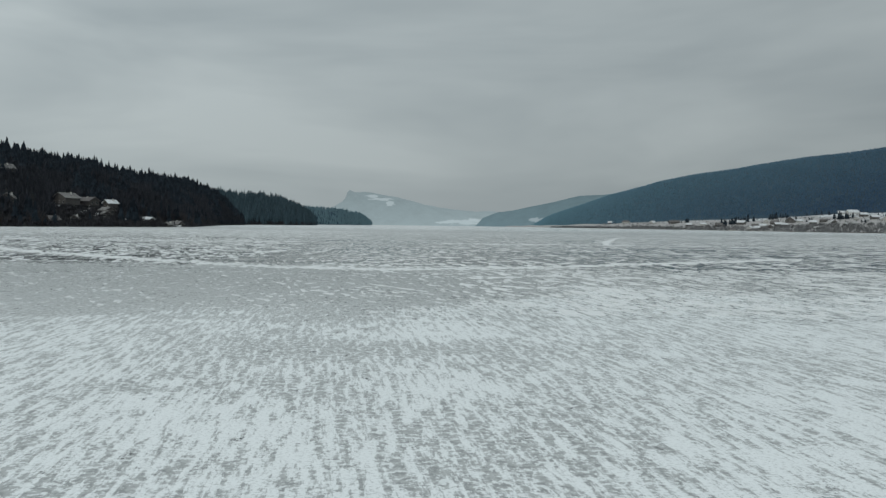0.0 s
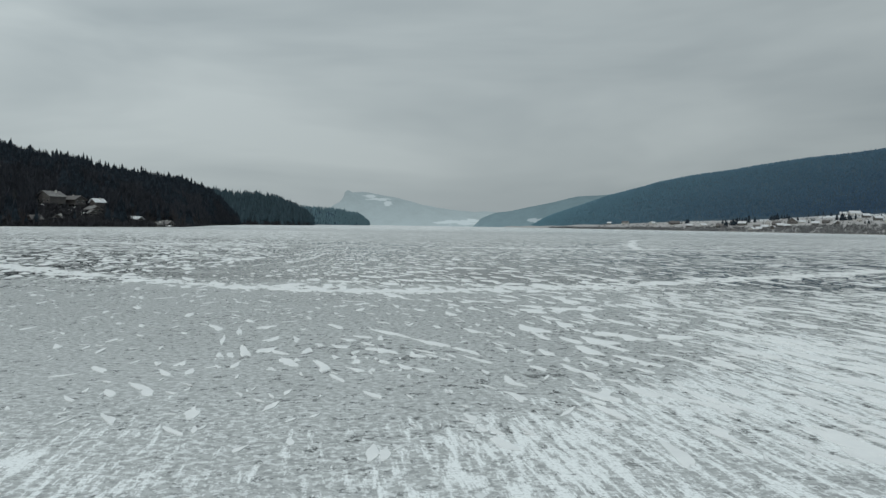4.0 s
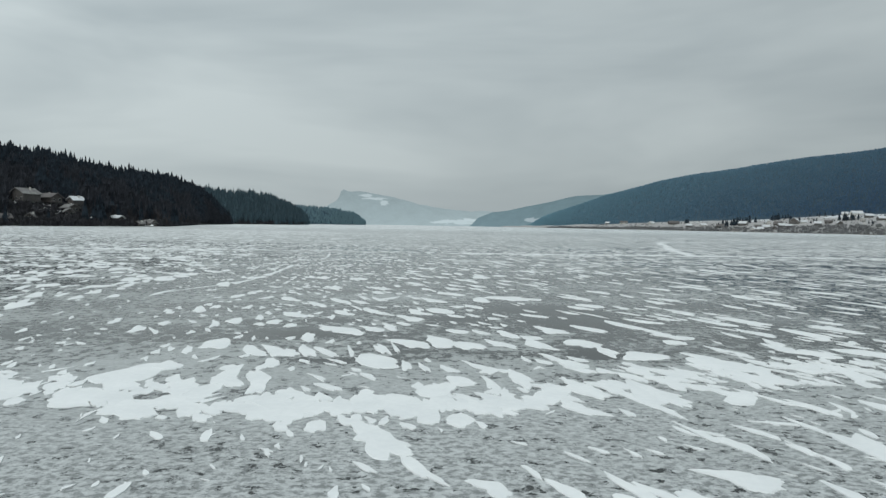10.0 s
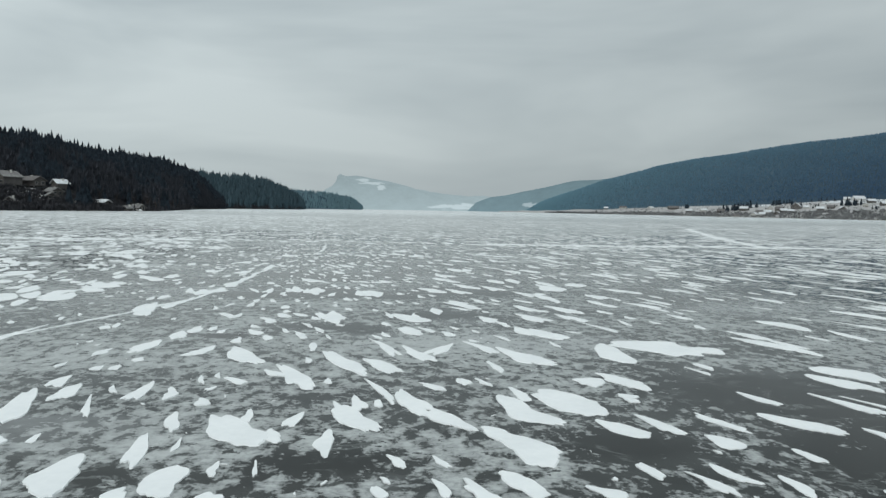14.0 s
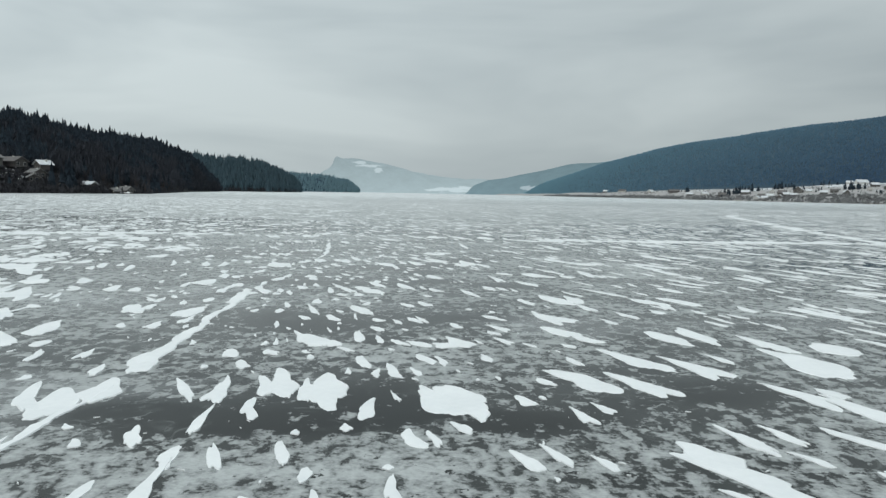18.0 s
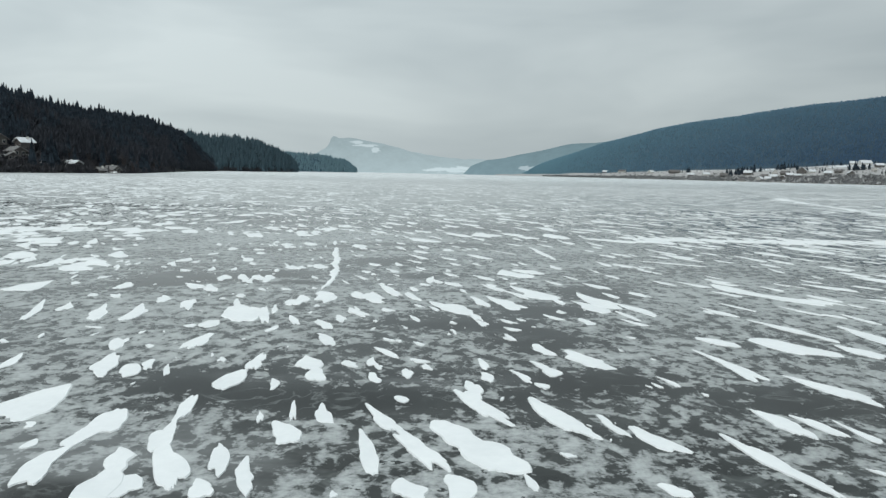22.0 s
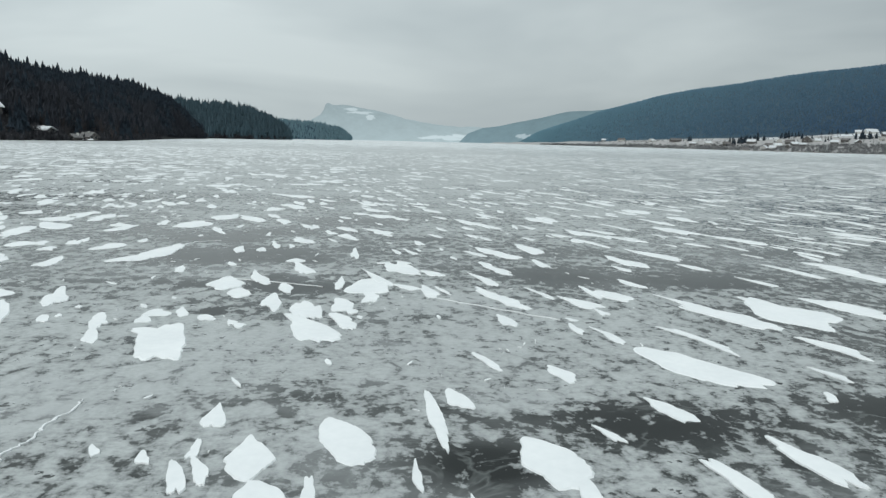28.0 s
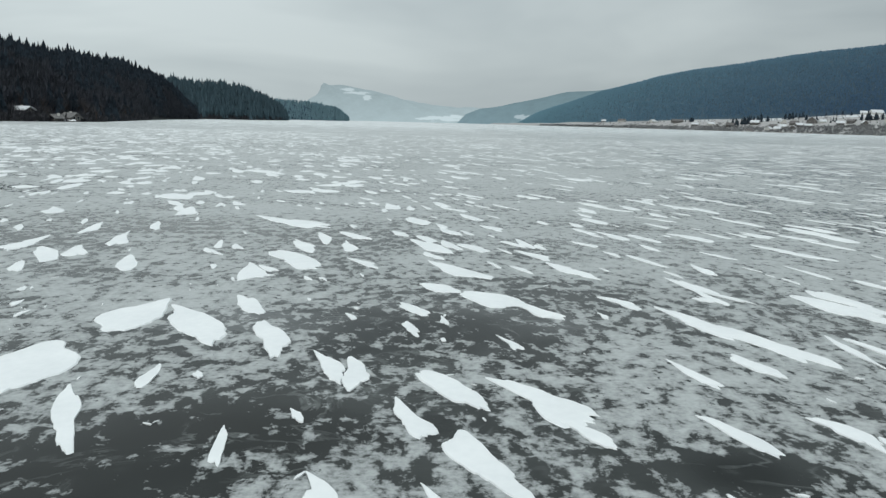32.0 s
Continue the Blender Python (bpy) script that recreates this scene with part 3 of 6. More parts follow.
def wooded(hill, count, heights, shapes, material, name, label, rng, u=(0, 1), v=(0.05, 1.15), width=1.0, keep=None, uneven=0.12):
    uu, vv = rng.uniform(*u, count), rng.uniform(*v, count)
    p = hill.at(uu, vv)
    if keep is not None:
        ok = keep(p, vv)
        p = p[ok]
    h = rng.uniform(*heights, len(p)) * np.clip(rng.lognormal(0, uneven, len(p)), 0.5, 1.5)
    p[:, 2] -= 0.4
    return stand(name, p, h, shapes, material, label, "forest", rng, width)


def spruce_clumps(p, v):
    """Spruces close up the crest and stand in clumps lower down."""
    clump = np.sin(p[:, 0] / 23) * np.sin(p[:, 1] / 31 + 1) + 0.5 * np.sin(p[:, 0] / 9 + p[:, 1] / 13)
    return ((v > 0.42 + 0.25 * clump) | (clump > 0.75)) & ~in_sight_line(p)


wooded(hill_a, 7500, (8, 14), SHAPES_NEAR, SPRUCE, "spruce_forest", "dense dark spruce forest covering the hillside", RNG, v=(0.10, 1.1), width=1.5, keep=spruce_clumps, uneven=0.17)
wooded(hill_b, 2600, (12, 18), SHAPES_FAR, SPRUCE_HAZED_MID, "spruce_forest", "dense spruce forest on the rounded hill", RNG, v=(0.02, 1.1), width=1.3)
wooded(hill_c, 2200, (9, 14), SHAPES_FAR, SPRUCE_HAZED_HEAD, "spruce_forest", "spruce wood on the low headland", RNG, v=(0.02, 1.1), width=1.4)
wooded(hill_d, 38000, (6, 10), SHAPES_FAR, SPRUCE_HAZED, "spruce_forest", "spruce forest on the mountainside with haze blue in its colour", RNG, v=(0.03, 1.08), width=1.9)


# ---- shore trees, brush and houses ----
GRID = {}


def ground(hill, x, y):
    """The hill's height at a place."""
    if hill not in GRID:
        u, v = np.meshgrid(np.linspace(0, 1, 300), np.linspace(0, 1.3, 200), indexing="ij")
        GRID[hill] = hill.at(u, v).reshape(-1, 3)
    p = GRID[hill]
    return float(p[np.argmin((p[:, 0] - x) ** 2 + (p[:, 1] - y) ** 2), 2])


def cone_between(bm, a, b, ra, rb, sides=6):
    """A tapered limb from a to b."""
    a, b = Vector(a), Vector(b)
    d = b - a
    m = Matrix.Translation((a + b) / 2) @ d.to_track_quat("Z", "Y").to_matrix().to_4x4()
    bmesh.ops.create_cone(bm, cap_ends=True, segments=sides, radius1=ra, radius2=rb, depth=d.length, matrix=m)


def spruce_tree(rng):
    """A single spruce one metre high, to be scaled: trunk and skirts of boughs."""
    root = new("spruce_tree")
    bm = bmesh.new()
    cone_between(bm, (0, 0, -0.02), (0, 0, 0.95), 0.018, 0.003)
    part("trunk", bm, BARK, root)
    v, f = spruce_shape(9, 14, rng)
    mesh_object("crown", v.tolist(), f, SPRUCE, root)
    return tagged(root, "dark green spruce standing on the wooded shore", "tree", "spruces on the shore")


def bare_tree(rng):
    """A leafless tree one metre high: forked trunk and a haze of twigs."""
    root = new("bare_tree")
    bm = bmesh.new()
    cone_between(bm, (0, 0, -0.02), (0.01, 0, 0.42), 0.022, 0.014)
    tips = []
    for k in range(7):
        a = k * 2.4 + rng.uniform(-0.3, 0.3)
        z0 = rng.uniform(0.22, 0.42)
        tip = (math.cos(a) * rng.uniform(0.12, 0.24), math.sin(a) * rng.uniform(0.12, 0.24), z0 + rng.uniform(0.25, 0.5))
        cone_between(bm, (0.005, 0, z0), tip, 0.011, 0.004, 5)
        tips.append((np.array((0.005, 0, z0)), np.array(tip)))
    part("trunk", bm, BARK, root)
    verts, faces = [], []
    for base, tip in tips:
        for _ in range(26):
            p = base + (tip - base) * rng.uniform(0.3, 1.0)
            q = p + rng.normal(0, 1, 3) * (0.06, 0.06, 0.05) + (0, 0, 0.06)
            w = rng.normal(0, 0.004, 3)
            n = len(verts)
            verts += [tuple(p - w), tuple(p + w), tuple(q)]
            faces.append((n, n + 1, n + 2))
    mesh_object("crown", verts, faces, TWIGS, root)
    return tagged(root, "leafless grey-brown tree on the lake shore", "tree", "bare trees on the shore")


def set_trees(maker, places, rng, variants=4, fat=1.0):
    """Places: x, y, z, height. The first few are built, the rest are copies."""
    made = [maker(rng) for _ in range(variants)]
    for k, (x, y, z, h) in enumerate(places):
        m = pose(x, y, z, 0, 0, rng.uniform(0, 360)) @ Matrix.Diagonal((h * fat * rng.uniform(0.85, 1.2), h * fat * rng.uniform(0.85, 1.2), h, 1))
        if k < variants:
            made[k].matrix_basis = m
        else:
            o = copy_thing(made[k % variants], m)
            o.matrix_basis = m


TREE_RNG = np.random.default_rng(5)
places = []
for k in range(70):
    u = TREE_RNG.uniform(0.22, 0.74)
    x, y, z = hill_a.at(u, TREE_RNG.uniform(0.015, 0.11))
    if not in_sight_line(np.array([[x, y]]))[0]:
        places.append((x, y, z - 0.3, TREE_RNG.uniform(8, 16)))
for x, y, h in ((-208, 450, 15.5), (-208, 460, 13), (-208, 468, 18), (-207, 470, 14), (-197, 502, 10), (-206, 488, 11), (-191, 486, 10), (-218, 430, 8)):
    places.append((x, y, ground(hill_a, x, y) - 0.3, h))
set_trees(spruce_tree, places, TREE_RNG)
places = []
for k in range(110):
    u = TREE_RNG.uniform(0.2, 0.76)
    x, y, z = hill_a.at(u, TREE_RNG.uniform(0.008, 0.12))
    if not in_sight_line(np.array([[x, y]]))[0]:
        places.append((x, y, z - 0.3, TREE_RNG.uniform(6, 13)))
set_trees(bare_tree, places, TREE_RNG)
# dark firs among the meadow houses: bearing, distance, height
places = []
for b, d, h in ((0.405, 1650, 20), (0.412, 1660, 17), (0.418, 1640, 22), (0.424, 1665, 18), (0.430, 1650, 21), (0.396, 1640, 13), (0.437, 1655, 15), (0.519, 1450, 11), (0.567, 1400, 20), (0.577, 1405, 15),
                (0.552, 1560, 9), (0.628, 1330, 14), (0.636, 1320, 11), (0.470, 1640, 17), (0.478, 1660, 15), (0.486, 1640, 13), (0.502, 1550, 14), (0.53, 1600, 12), (0.6, 1480, 12), (0.345, 1900, 14), (0.352, 1905, 12), (0.61, 1250, 9)):
    d *= 1.1
    for k in range(4):
        x, y = b * d + TREE_RNG.normal(0, 7), d + TREE_RNG.normal(0, 12)
        places.append((x, y, ground(meadow, x, y) - 0.3, h * TREE_RNG.uniform(0.6, 1.15)))
set_trees(spruce_tree, places, TREE_RNG, fat=1.5)


def brush_shape(rng, count=34):
    """A bush one metre high of bare upright twigs."""
    verts, faces = [], []
    for _ in range(count):
        a, r = rng.uniform(0, 2 * np.pi), rng.uniform(0, 0.16)
        p = np.array((r * np.cos(a), r * np.sin(a), rng.uniform(0, 0.45)))
        q = p + (np.cos(a) * rng.uniform(0.05, 0.3), np.sin(a) * rng.uniform(0.05, 0.3), rng.uniform(0.2, 0.5))
        w = np.array((np.sin(a), -np.cos(a), 0)) * rng.uniform(0.015, 0.04)
        n = len(verts)
        verts += [p - w, p + w, q]
        faces.append((n, n + 1, n + 2))
    return np.array(verts), faces


BRUSH = [brush_shape(TREE_RNG) for _ in range(5)]


def thicket(hill, count, heights, material, name, label, u, v, width=1.0):
    p = hill.at(TREE_RNG.uniform(*u, count), TREE_RNG.uniform(*v, count))
    p[:, 2] -= 0.2
    if heights[0] > 6:  # tall wood stays out of the sight lines
        p = p[~in_sight_line(p)]
    return stand(name, p, TREE_RNG.uniform(*heights, len(p)), BRUSH, material, label, "brush", TREE_RNG, width)


thicket(hill_a, 2600, (2.5, 6), TWIGS, "shore_brush", "bare brown brush along the wooded shore", (0.15, 0.8), (0.004, 0.14), 1.3)
thicket(hill_a, 5200, (7, 13), TWIGS_WOOD, "bare_wood", "leafless trees mixed into the hillside forest", (0.2, 1.0), (0.06, 0.62), 0.9)
thicket(hill_b, 500, (5, 9), TWIGS, "shore_brush", "bare brush at the foot of the rounded hill", (0.0, 1.0), (0.0, 0.08), 1.3)
thicket(meadow, 2600, (3.5, 9), TWIGS_HAZED, "shore_brush", "bare grey-brown thicket along the meadow shore", (0.0, 0.85), (0.0, 0.22), 1.8)
thicket(meadow, 900, (3, 6), TWIGS_HAZED, "hedges", "bare hedges and fruit trees between the houses", (0.05, 0.7), (0.10, 0.75), 1.5)
thicket(meadow, 1200, (1.5, 3), REEDS, "reed_belt", "dry reeds along the frozen edge", (0.0, 0.9), (0.0, 0.02), 2.5)


def box(bm, x0, x1, y0, y1, z0, z1):
    vs = [bm.verts.new(p) for p in ((x0, y0, z0), (x1, y0, z0), (x1, y1, z0), (x0, y1, z0), (x0, y0, z1), (x1, y0, z1), (x1, y1, z1), (x0, y1, z1))]
    for f in ((0, 1, 2, 3), (4, 5, 6, 7), (0, 1, 5, 4), (1, 2, 6, 5), (2, 3, 7, 6), (3, 0, 4, 7)):
        bm.faces.new([vs[k] for k in f])


def house(x, y, z, turn, width, depth, eaves, ridge, wall, roof, label):
    """A gabled house whose gable faces -y before it is turned: walls, two roof slopes, windows with frames, door, chimney."""
    root = new("house")
    root.matrix_basis = pose(x, y, z - 0.4, 0, 0, turn)
    w, d = width / 2, depth / 2
    bm = bmesh.new()
    ring = [(-w, 0), (w, 0), (w, eaves), (0, ridge), (-w, eaves)]
    front = [bm.verts.new((a, -d, c)) for a, c in ring]
    back = [bm.verts.new((a, d, c)) for a, c in ring]
    bm.faces.new(front)
    bm.faces.new(back[::-1])
    for k in range(5):
        bm.faces.new((front[k], back[k], back[(k + 1) % 5], front[(k + 1) % 5]))
    part("wall", bm, wall, root)
    over, rise = 0.9, (ridge - eaves) / w
    for side in (-1, 1):
        bm = bmesh.new()
        pts = [(side * (w + over), eaves - over * rise), (0, ridge), (0, ridge + 0.45), (side * (w + over), eaves - over * rise + 0.45)]
        a = [bm.verts.new((px, -d - over, pz + 0.02)) for px, pz in pts]
        b = [bm.verts.new((px, d + over, pz + 0.02)) for px, pz in pts]
        bm.faces.new(a)
        bm.faces.new(b[::-1])
        for k in range(4):
            bm.faces.new((a[k], b[k], b[(k + 1) % 4], a[(k + 1) % 4]))
        part("roof", bm, roof, root)
    cols = max(2, int(width // 3.2))
    for floor in range(max(1, int(eaves // 2.6))):
        for k in range(cols):
            cx, cz = -w + width * (k + 0.5) / cols, 1.1 + 2.6 * floor
            bm = bmesh.new()
            box(bm, cx - 0.7, cx + 0.7, -d - 0.06, -d + 0.05, cz - 0.1, cz + 1.5)
            win = part("window", bm, TRIM, root, "pale timber window frame")
            bm = bmesh.new()
            box(bm, cx - 0.55, cx + 0.55, -d - 0.09, -d + 0.03, cz + 0.05, cz + 1.35)
            part("pane", bm, PANE, win)
    bm = bmesh.new()
    box(bm, w - 1.6, w - 0.6, -d - 0.08, -d + 0.04, 0.2, 2.3)
    part("door", bm, WALL_WOOD, root, "brown boarded door")
    bm = bmesh.new()
    box(bm, w * 0.3, w * 0.3 + 0.8, d * 0.2, d * 0.2 + 0.8, eaves, ridge + 0.9)
    part("chimney", bm, WALL_PALE, root)
    return tagged(root, label, "house")


def shore_house(x, y, lift, turn, width, depth, eaves, ridge, wall, roof, label):
    house(x, y, max(0.4, ground(hill_a, x, y)) + lift, turn, width, depth, eaves, ridge, wall, roof, label)


shore_house(-249, 461, 0.6, -18, 10.5, 12, 4.6, 7.6, WALL_DIM, ROOF_FROST, "large chalet with snow-edged gable roof among dark spruces")
shore_house(-242, 474, 0.8, 62, 7, 15, 3.2, 5.4, WALL_DIM, ROOF_TILE, "low pale annex with brown roof beside the chalet")
shore_house(-232, 486, 0.8, -30, 6, 7, 4.2, 6.2, WALL_DIM, ROOF_SNOW, "pale villa with a snowy roof on the wooded slope")
shore_house(-224, 464, 0.6, 55, 6, 9, 2.8, 4.6, WALL_WOOD, ROOF_FROST, "wooden house with a snow-streaked roof below the villa")
shore_house(-219, 452, 0.4, 40, 5, 7, 2.6, 4.2, WALL_DIM, ROOF_FROST, "small pale house with a snowy roof near the water")
shore_house(-206, 484, 0, 70, 5, 9, 1.9, 3.2, WALL_WOOD, ROOF_SNOW, "low wooden cabin with a snowy roof")
shore_house(-188, 492, 0, 60, 4.4, 8, 2.2, 3.9, WALL_WOOD, ROOF_FROST, "boathouse with a snow-streaked roof at the shore")
shore_house(-190, 482, 0, -20, 3.0, 4.2, 1.9, 3.0, WALL_WOOD, ROOF_FROST, "small dark boathouse at the shore")
shore_house(-224, 400, 0, -30, 4, 5, 3.4, 5.0, WALL_DIM, ROOF_TILE, "narrow pale house by the water")
shore_house(-222, 420, 0, 20, 4.5, 6, 2.2, 4.0, WALL_DIM, ROOF_FROST, "small pale cabin near the water")
shore_house(-318, 505, 0, -30, 9, 11, 4.5, 7.4, WALL_WOOD, ROOF_FROST, "wooden chalet high among the spruces")
shore_house(-262, 420, 0, 20, 8, 9, 4.2, 7.0, WALL_WOOD, ROOF_FROST, "wooden chalet half hidden by spruces")

# snow lying on the terraces between the houses
garden = []
for x, y, spread, k in ((-232, 470, 7, 26), (-224, 456, 5, 22), (-214, 466, 5, 10), (-190, 490, 4, 12), (-246, 452, 6, 8), (-205, 480, 4, 8)):
    for _ in range(k):
        px, py = TREE_RNG.normal(x, spread), TREE_RNG.normal(y, spread)
        garden.append((px, py, max(0.3, ground(hill_a, px, py)), TREE_RNG.uniform(0.6, 2.2), TREE_RNG.uniform(0, 6)))
verts, faces = [], []
for px, py, pz, size, turn in garden:
    n = len(verts)
    for q in range(9):
        a = turn + q * 2 * np.pi / 9
        r = size * TREE_RNG.uniform(0.5, 1.2)
        verts.append((px + r * np.cos(a), py + 0.6 * r * np.sin(a), pz + 0.15))
    verts.append((px, py, pz + 0.3 + 0.35 * size))
    faces += [(n + q, n + (q + 1) % 9, n + 9) for q in range(9)]
tagged(mesh_object("snow_heaps", verts, faces, SNOW), "old snow heaps on the terraces between the shore houses", "snow", kind="stuff")

VILLAGE_RNG = np.random.default_rng(12)
# bearing, distance, width, depth, eaves, ridge
for k, (b, d, width, depth, eaves, ridge) in enumerate(((0.498, 1440, 20, 27, 6, 14), (0.462, 1500, 12, 16, 5, 10), (0.427, 1560, 14, 18, 6, 11), (0.511, 1420, 9, 12, 4, 8), (0.586, 1520, 15, 26, 5, 11), (0.570, 1540, 11, 14, 5, 9),
        (0.395, 1600, 13, 17, 5, 10), (0.331, 1880, 16, 30, 5, 10), (0.372, 1700, 12, 15, 5, 9), (0.440, 1400, 11, 13, 5, 9), (0.450, 1380, 10, 12, 5, 9), (0.458, 1420, 12, 14, 5, 9), (0.470, 1370, 10, 12, 5, 8),
        (0.480, 1400, 11, 14, 5, 9), (0.489, 1360, 10, 13, 5, 8), (0.447, 1450, 11, 14, 5, 9), (0.475, 1450, 12, 16, 5, 10), (0.415, 1420, 10, 12, 4, 8), (0.530, 1330, 12, 14, 5, 9), (0.545, 1350, 10, 13, 5, 8),
        (0.602, 1400, 12, 15, 5, 9), (0.618, 1280, 11, 14, 5, 9), (0.592, 1300, 10, 13, 5, 8), (0.632, 1210, 12, 14, 5, 9), (0.560, 1290, 10, 12, 4, 8), (0.300, 2000, 14, 20, 5, 10), (0.262, 2250, 14, 24, 5, 10), (0.24, 2400, 14, 20, 5, 10), (0.352, 1750, 12, 16, 5, 9))):
    snowy = VILLAGE_RNG.uniform() < 0.78
    pale = VILLAGE_RNG.uniform() < 0.6
    label = ("pale" if pale else "weathered wooden") + " village house with a " + ("snowy" if snowy else "brown tiled") + " roof on the meadow"
    d *= 1.13
    house(b * d, d, ground(meadow, b * d, d), VILLAGE_RNG.choice([-25, 65, 55, -40, 80]) + VILLAGE_RNG.uniform(-12, 12), width, depth, eaves, ridge, WALL_PALE if pale else WALL_WOOD, ROOF_SNOW if snowy else ROOF_TILE, label)


# ---- snow drifts on the ice ----
def drift_shape(rng, length, width, points=40, height=0.03, ragged=1.0):
    """A wind-cut snow patch lying along y: a drawn-out upwind tip, a notched lee end and a level top."""
    a = np.linspace(0, 2 * np.pi, points, endpoint=False)
    r = np.ones(points)
    for k, amp in ((2, 0.16), (3, 0.17), (4, 0.12), (5, 0.09), (6, 0.06), (8, 0.05), (11, 0.03)):
        if k * 2 < points:
            r += ragged * amp * rng.uniform(0.1, 1.0) * np.cos(k * a + rng.uniform(0, 2 * np.pi))
    # tip and tail, then notches bitten out of the lee end
    r += ragged * rng.uniform(0.0, 0.45) * np.maximum(0, np.cos(a - 0.5 * np.pi - rng.normal(0, 0.25))) ** 8
    for _ in range(rng.integers(0, 3)):
        at = 1.5 * np.pi + rng.normal(0, 0.9)
        r += ragged * rng.uniform(-0.28, 0.38) * np.maximum(0, np.cos(a - at)) ** rng.integers(16, 60)
    if points > 20:
        lee = 0.6 - 0.4 * np.sin(a)
        r += ragged * lee * rng.normal(0, 0.03, points)
        for k in (15, 21):
            r += ragged * lee * rng.uniform(0, 0.035) * np.cos(k * a + rng.uniform(0, 6))
    r = np.maximum(r, 0.35)
    y = np.sin(a) * r
    x = np.cos(a) * r * (1 - rng.uniform(0.05, 0.5) * y) + rng.uniform(-0.32, 0.32) * ragged * y * y
    x, y = (x - (x.max() + x.min()) / 2) * 2 / np.ptp(x), (y - (y.max() + y.min()) / 2) * 2 / np.ptp(y)
    rim = np.stack([x * width / 2, y * length / 2, np.zeros(points)], -1)
    mid = rim * 0.96
    mid[:, 2] = height
    top = rim.mean(0) + (0, 0, height * 1.02)
    n = points
    faces = [(k, (k + 1) % n, n + (k + 1) % n, n + k) for k in range(n)] + [(n + k, n + (k + 1) % n, 2 * n) for k in range(n)]
    return np.concatenate([rim, mid, [top]]), faces


def scatter_drifts(name, label, centres, lengths, widths, angles, points, rng, height=0.018):
    lib = [drift_shape(rng, 1.0, 1.0, points, 1.0) for _ in range(60)]
    faces0 = np.array([f + (f[0],) if len(f) == 3 else f for f in lib[0][1]])
    pick = rng.integers(0, len(lib), len(centres))
    flip = rng.choice([-1, 1], len(centres))
    sv = np.array([v for v, _ in lib])[pick]
    c, s = np.cos(angles)[:, None], np.sin(angles)[:, None]
    x, y = sv[:, :, 0] * (widths * flip)[:, None], sv[:, :, 1] * lengths[:, None]
    q = np.stack([x * c - y * s + centres[:, :1], x * s + y * c + centres[:, 1:2], sv[:, :, 2] * height], -1)
    m = sv.shape[1]
    quads = [f for f in lib[0][1] if len(f) == 4]
    tris = [f for f in lib[0][1] if len(f) == 3]
    faces = []
    for k in range(len(centres)):
        o = k * m
        faces += [(o + f[0], o + f[1], o + f[2], o + f[3]) for f in quads]
        faces += [(o + f[0], o + f[1], o + f[2]) for f in tris]
    return tagged(mesh_object(name, q.reshape(-1, 3).tolist(), faces, SNOW), label, "snow", kind="stuff")


def in_view(p):
    """Ground that the flight looks over."""
    return (np.abs(p[:, 0] + 0.15 * p[:, 1].clip(0, 150)) < 30 + 0.75 * np.maximum(p[:, 1], 0)) & (p[:, 1] > 8)


LAID = []  # where the drifts set one by one lie
DRIFT_RNG = np.random.default_rng(21)


def lobes(pieces, points, height):
    """Overlapping lobes of one drift as a single mesh."""
    verts, faces, n = [], [], 0
    for x, y, length, width, turn in pieces:
        v, f = drift_shape(DRIFT_RNG, length * 1.12, width * 1.32, points, height * DRIFT_RNG.uniform(0.85, 1.2), 1.3 if y < 62 else 1.1 if length > 3 * width else 0.75)
        c, s = math.cos(radians(turn)), math.sin(radians(turn))
        verts.append(np.stack([v[:, 0] * c - v[:, 1] * s + x - pieces[0][0], v[:, 0] * s + v[:, 1] * c + y - pieces[0][1], v[:, 2]], -1))
        faces += [tuple(n + i for i in q) for q in f]
        n += len(v)
        LAID.append((x, y, max(length, width)))
    return np.concatenate(verts), faces


def drift(*pieces):
    """A snow drift on the ice. Each lobe: x, y, length along the wind, width, degrees to the left of north."""
    v, f = lobes(pieces, 56, 0.018)
    ob = mesh_object("snow_drift", v.tolist(), f, SNOW)
    ob.location = (pieces[0][0], pieces[0][1], 0.0)
    length, width = pieces[0][2], pieces[0][3]
    if len(pieces) > 1:
        label = "lobed patch of white drifted snow on grey ice"
    elif length > 5 * width:
        label = "long thin streak of white snow on grey ice"
    elif length * width > 0.8:
        label = "broad white wind-cut snow patch on dark ice"
    else:
        label = "small white wind-cut snow patch on dark ice"
    tagged(ob, label, "snow drift", "snow drifts on the ice")


SMALLS = []


def small(*pieces):
    SMALLS.append(lobes(pieces, 28, 0.014) + (pieces[0][0], pieces[0][1]))


drift((-5.19, 37.24, 1.44, 0.28, 22))
drift((-6.20, 37.70, 1.29, 0.31, 24), (-6.00, 37.94, 0.51, 0.17, 13))
drift((-7.87, 39.36, 1.81, 0.23, 18))
drift((-4.03, 39.84, 0.61, 0.28, 36), (-3.64, 39.61, 1.07, 0.42, 27))
drift((2.75, 40.23, 1.60, 0.47, 14))
drift((-2.29, 41.28, 1.83, 0.36, 39))
drift((3.41, 42.19, 1.71, 0.80, 25), (4.14, 43.69, 1.17, 0.78, 25))
drift((4.89, 42.91, 1.53, 0.84, 17))
drift((-3.71, 43.08, 2.22, 0.30, 38))
drift((6.42, 43.25, 1.17, 1.04, 31))
drift((-10.23, 43.90, 1.52, 0.28, 35))
drift((-0.78, 43.97, 1.30, 0.32, 32))
drift((1.47, 44.80, 1.98, 0.69, 23))
drift((2.39, 50.40, 1.63, 1.06, 40), (3.65, 50.56, 0.70, 0.57, 35))
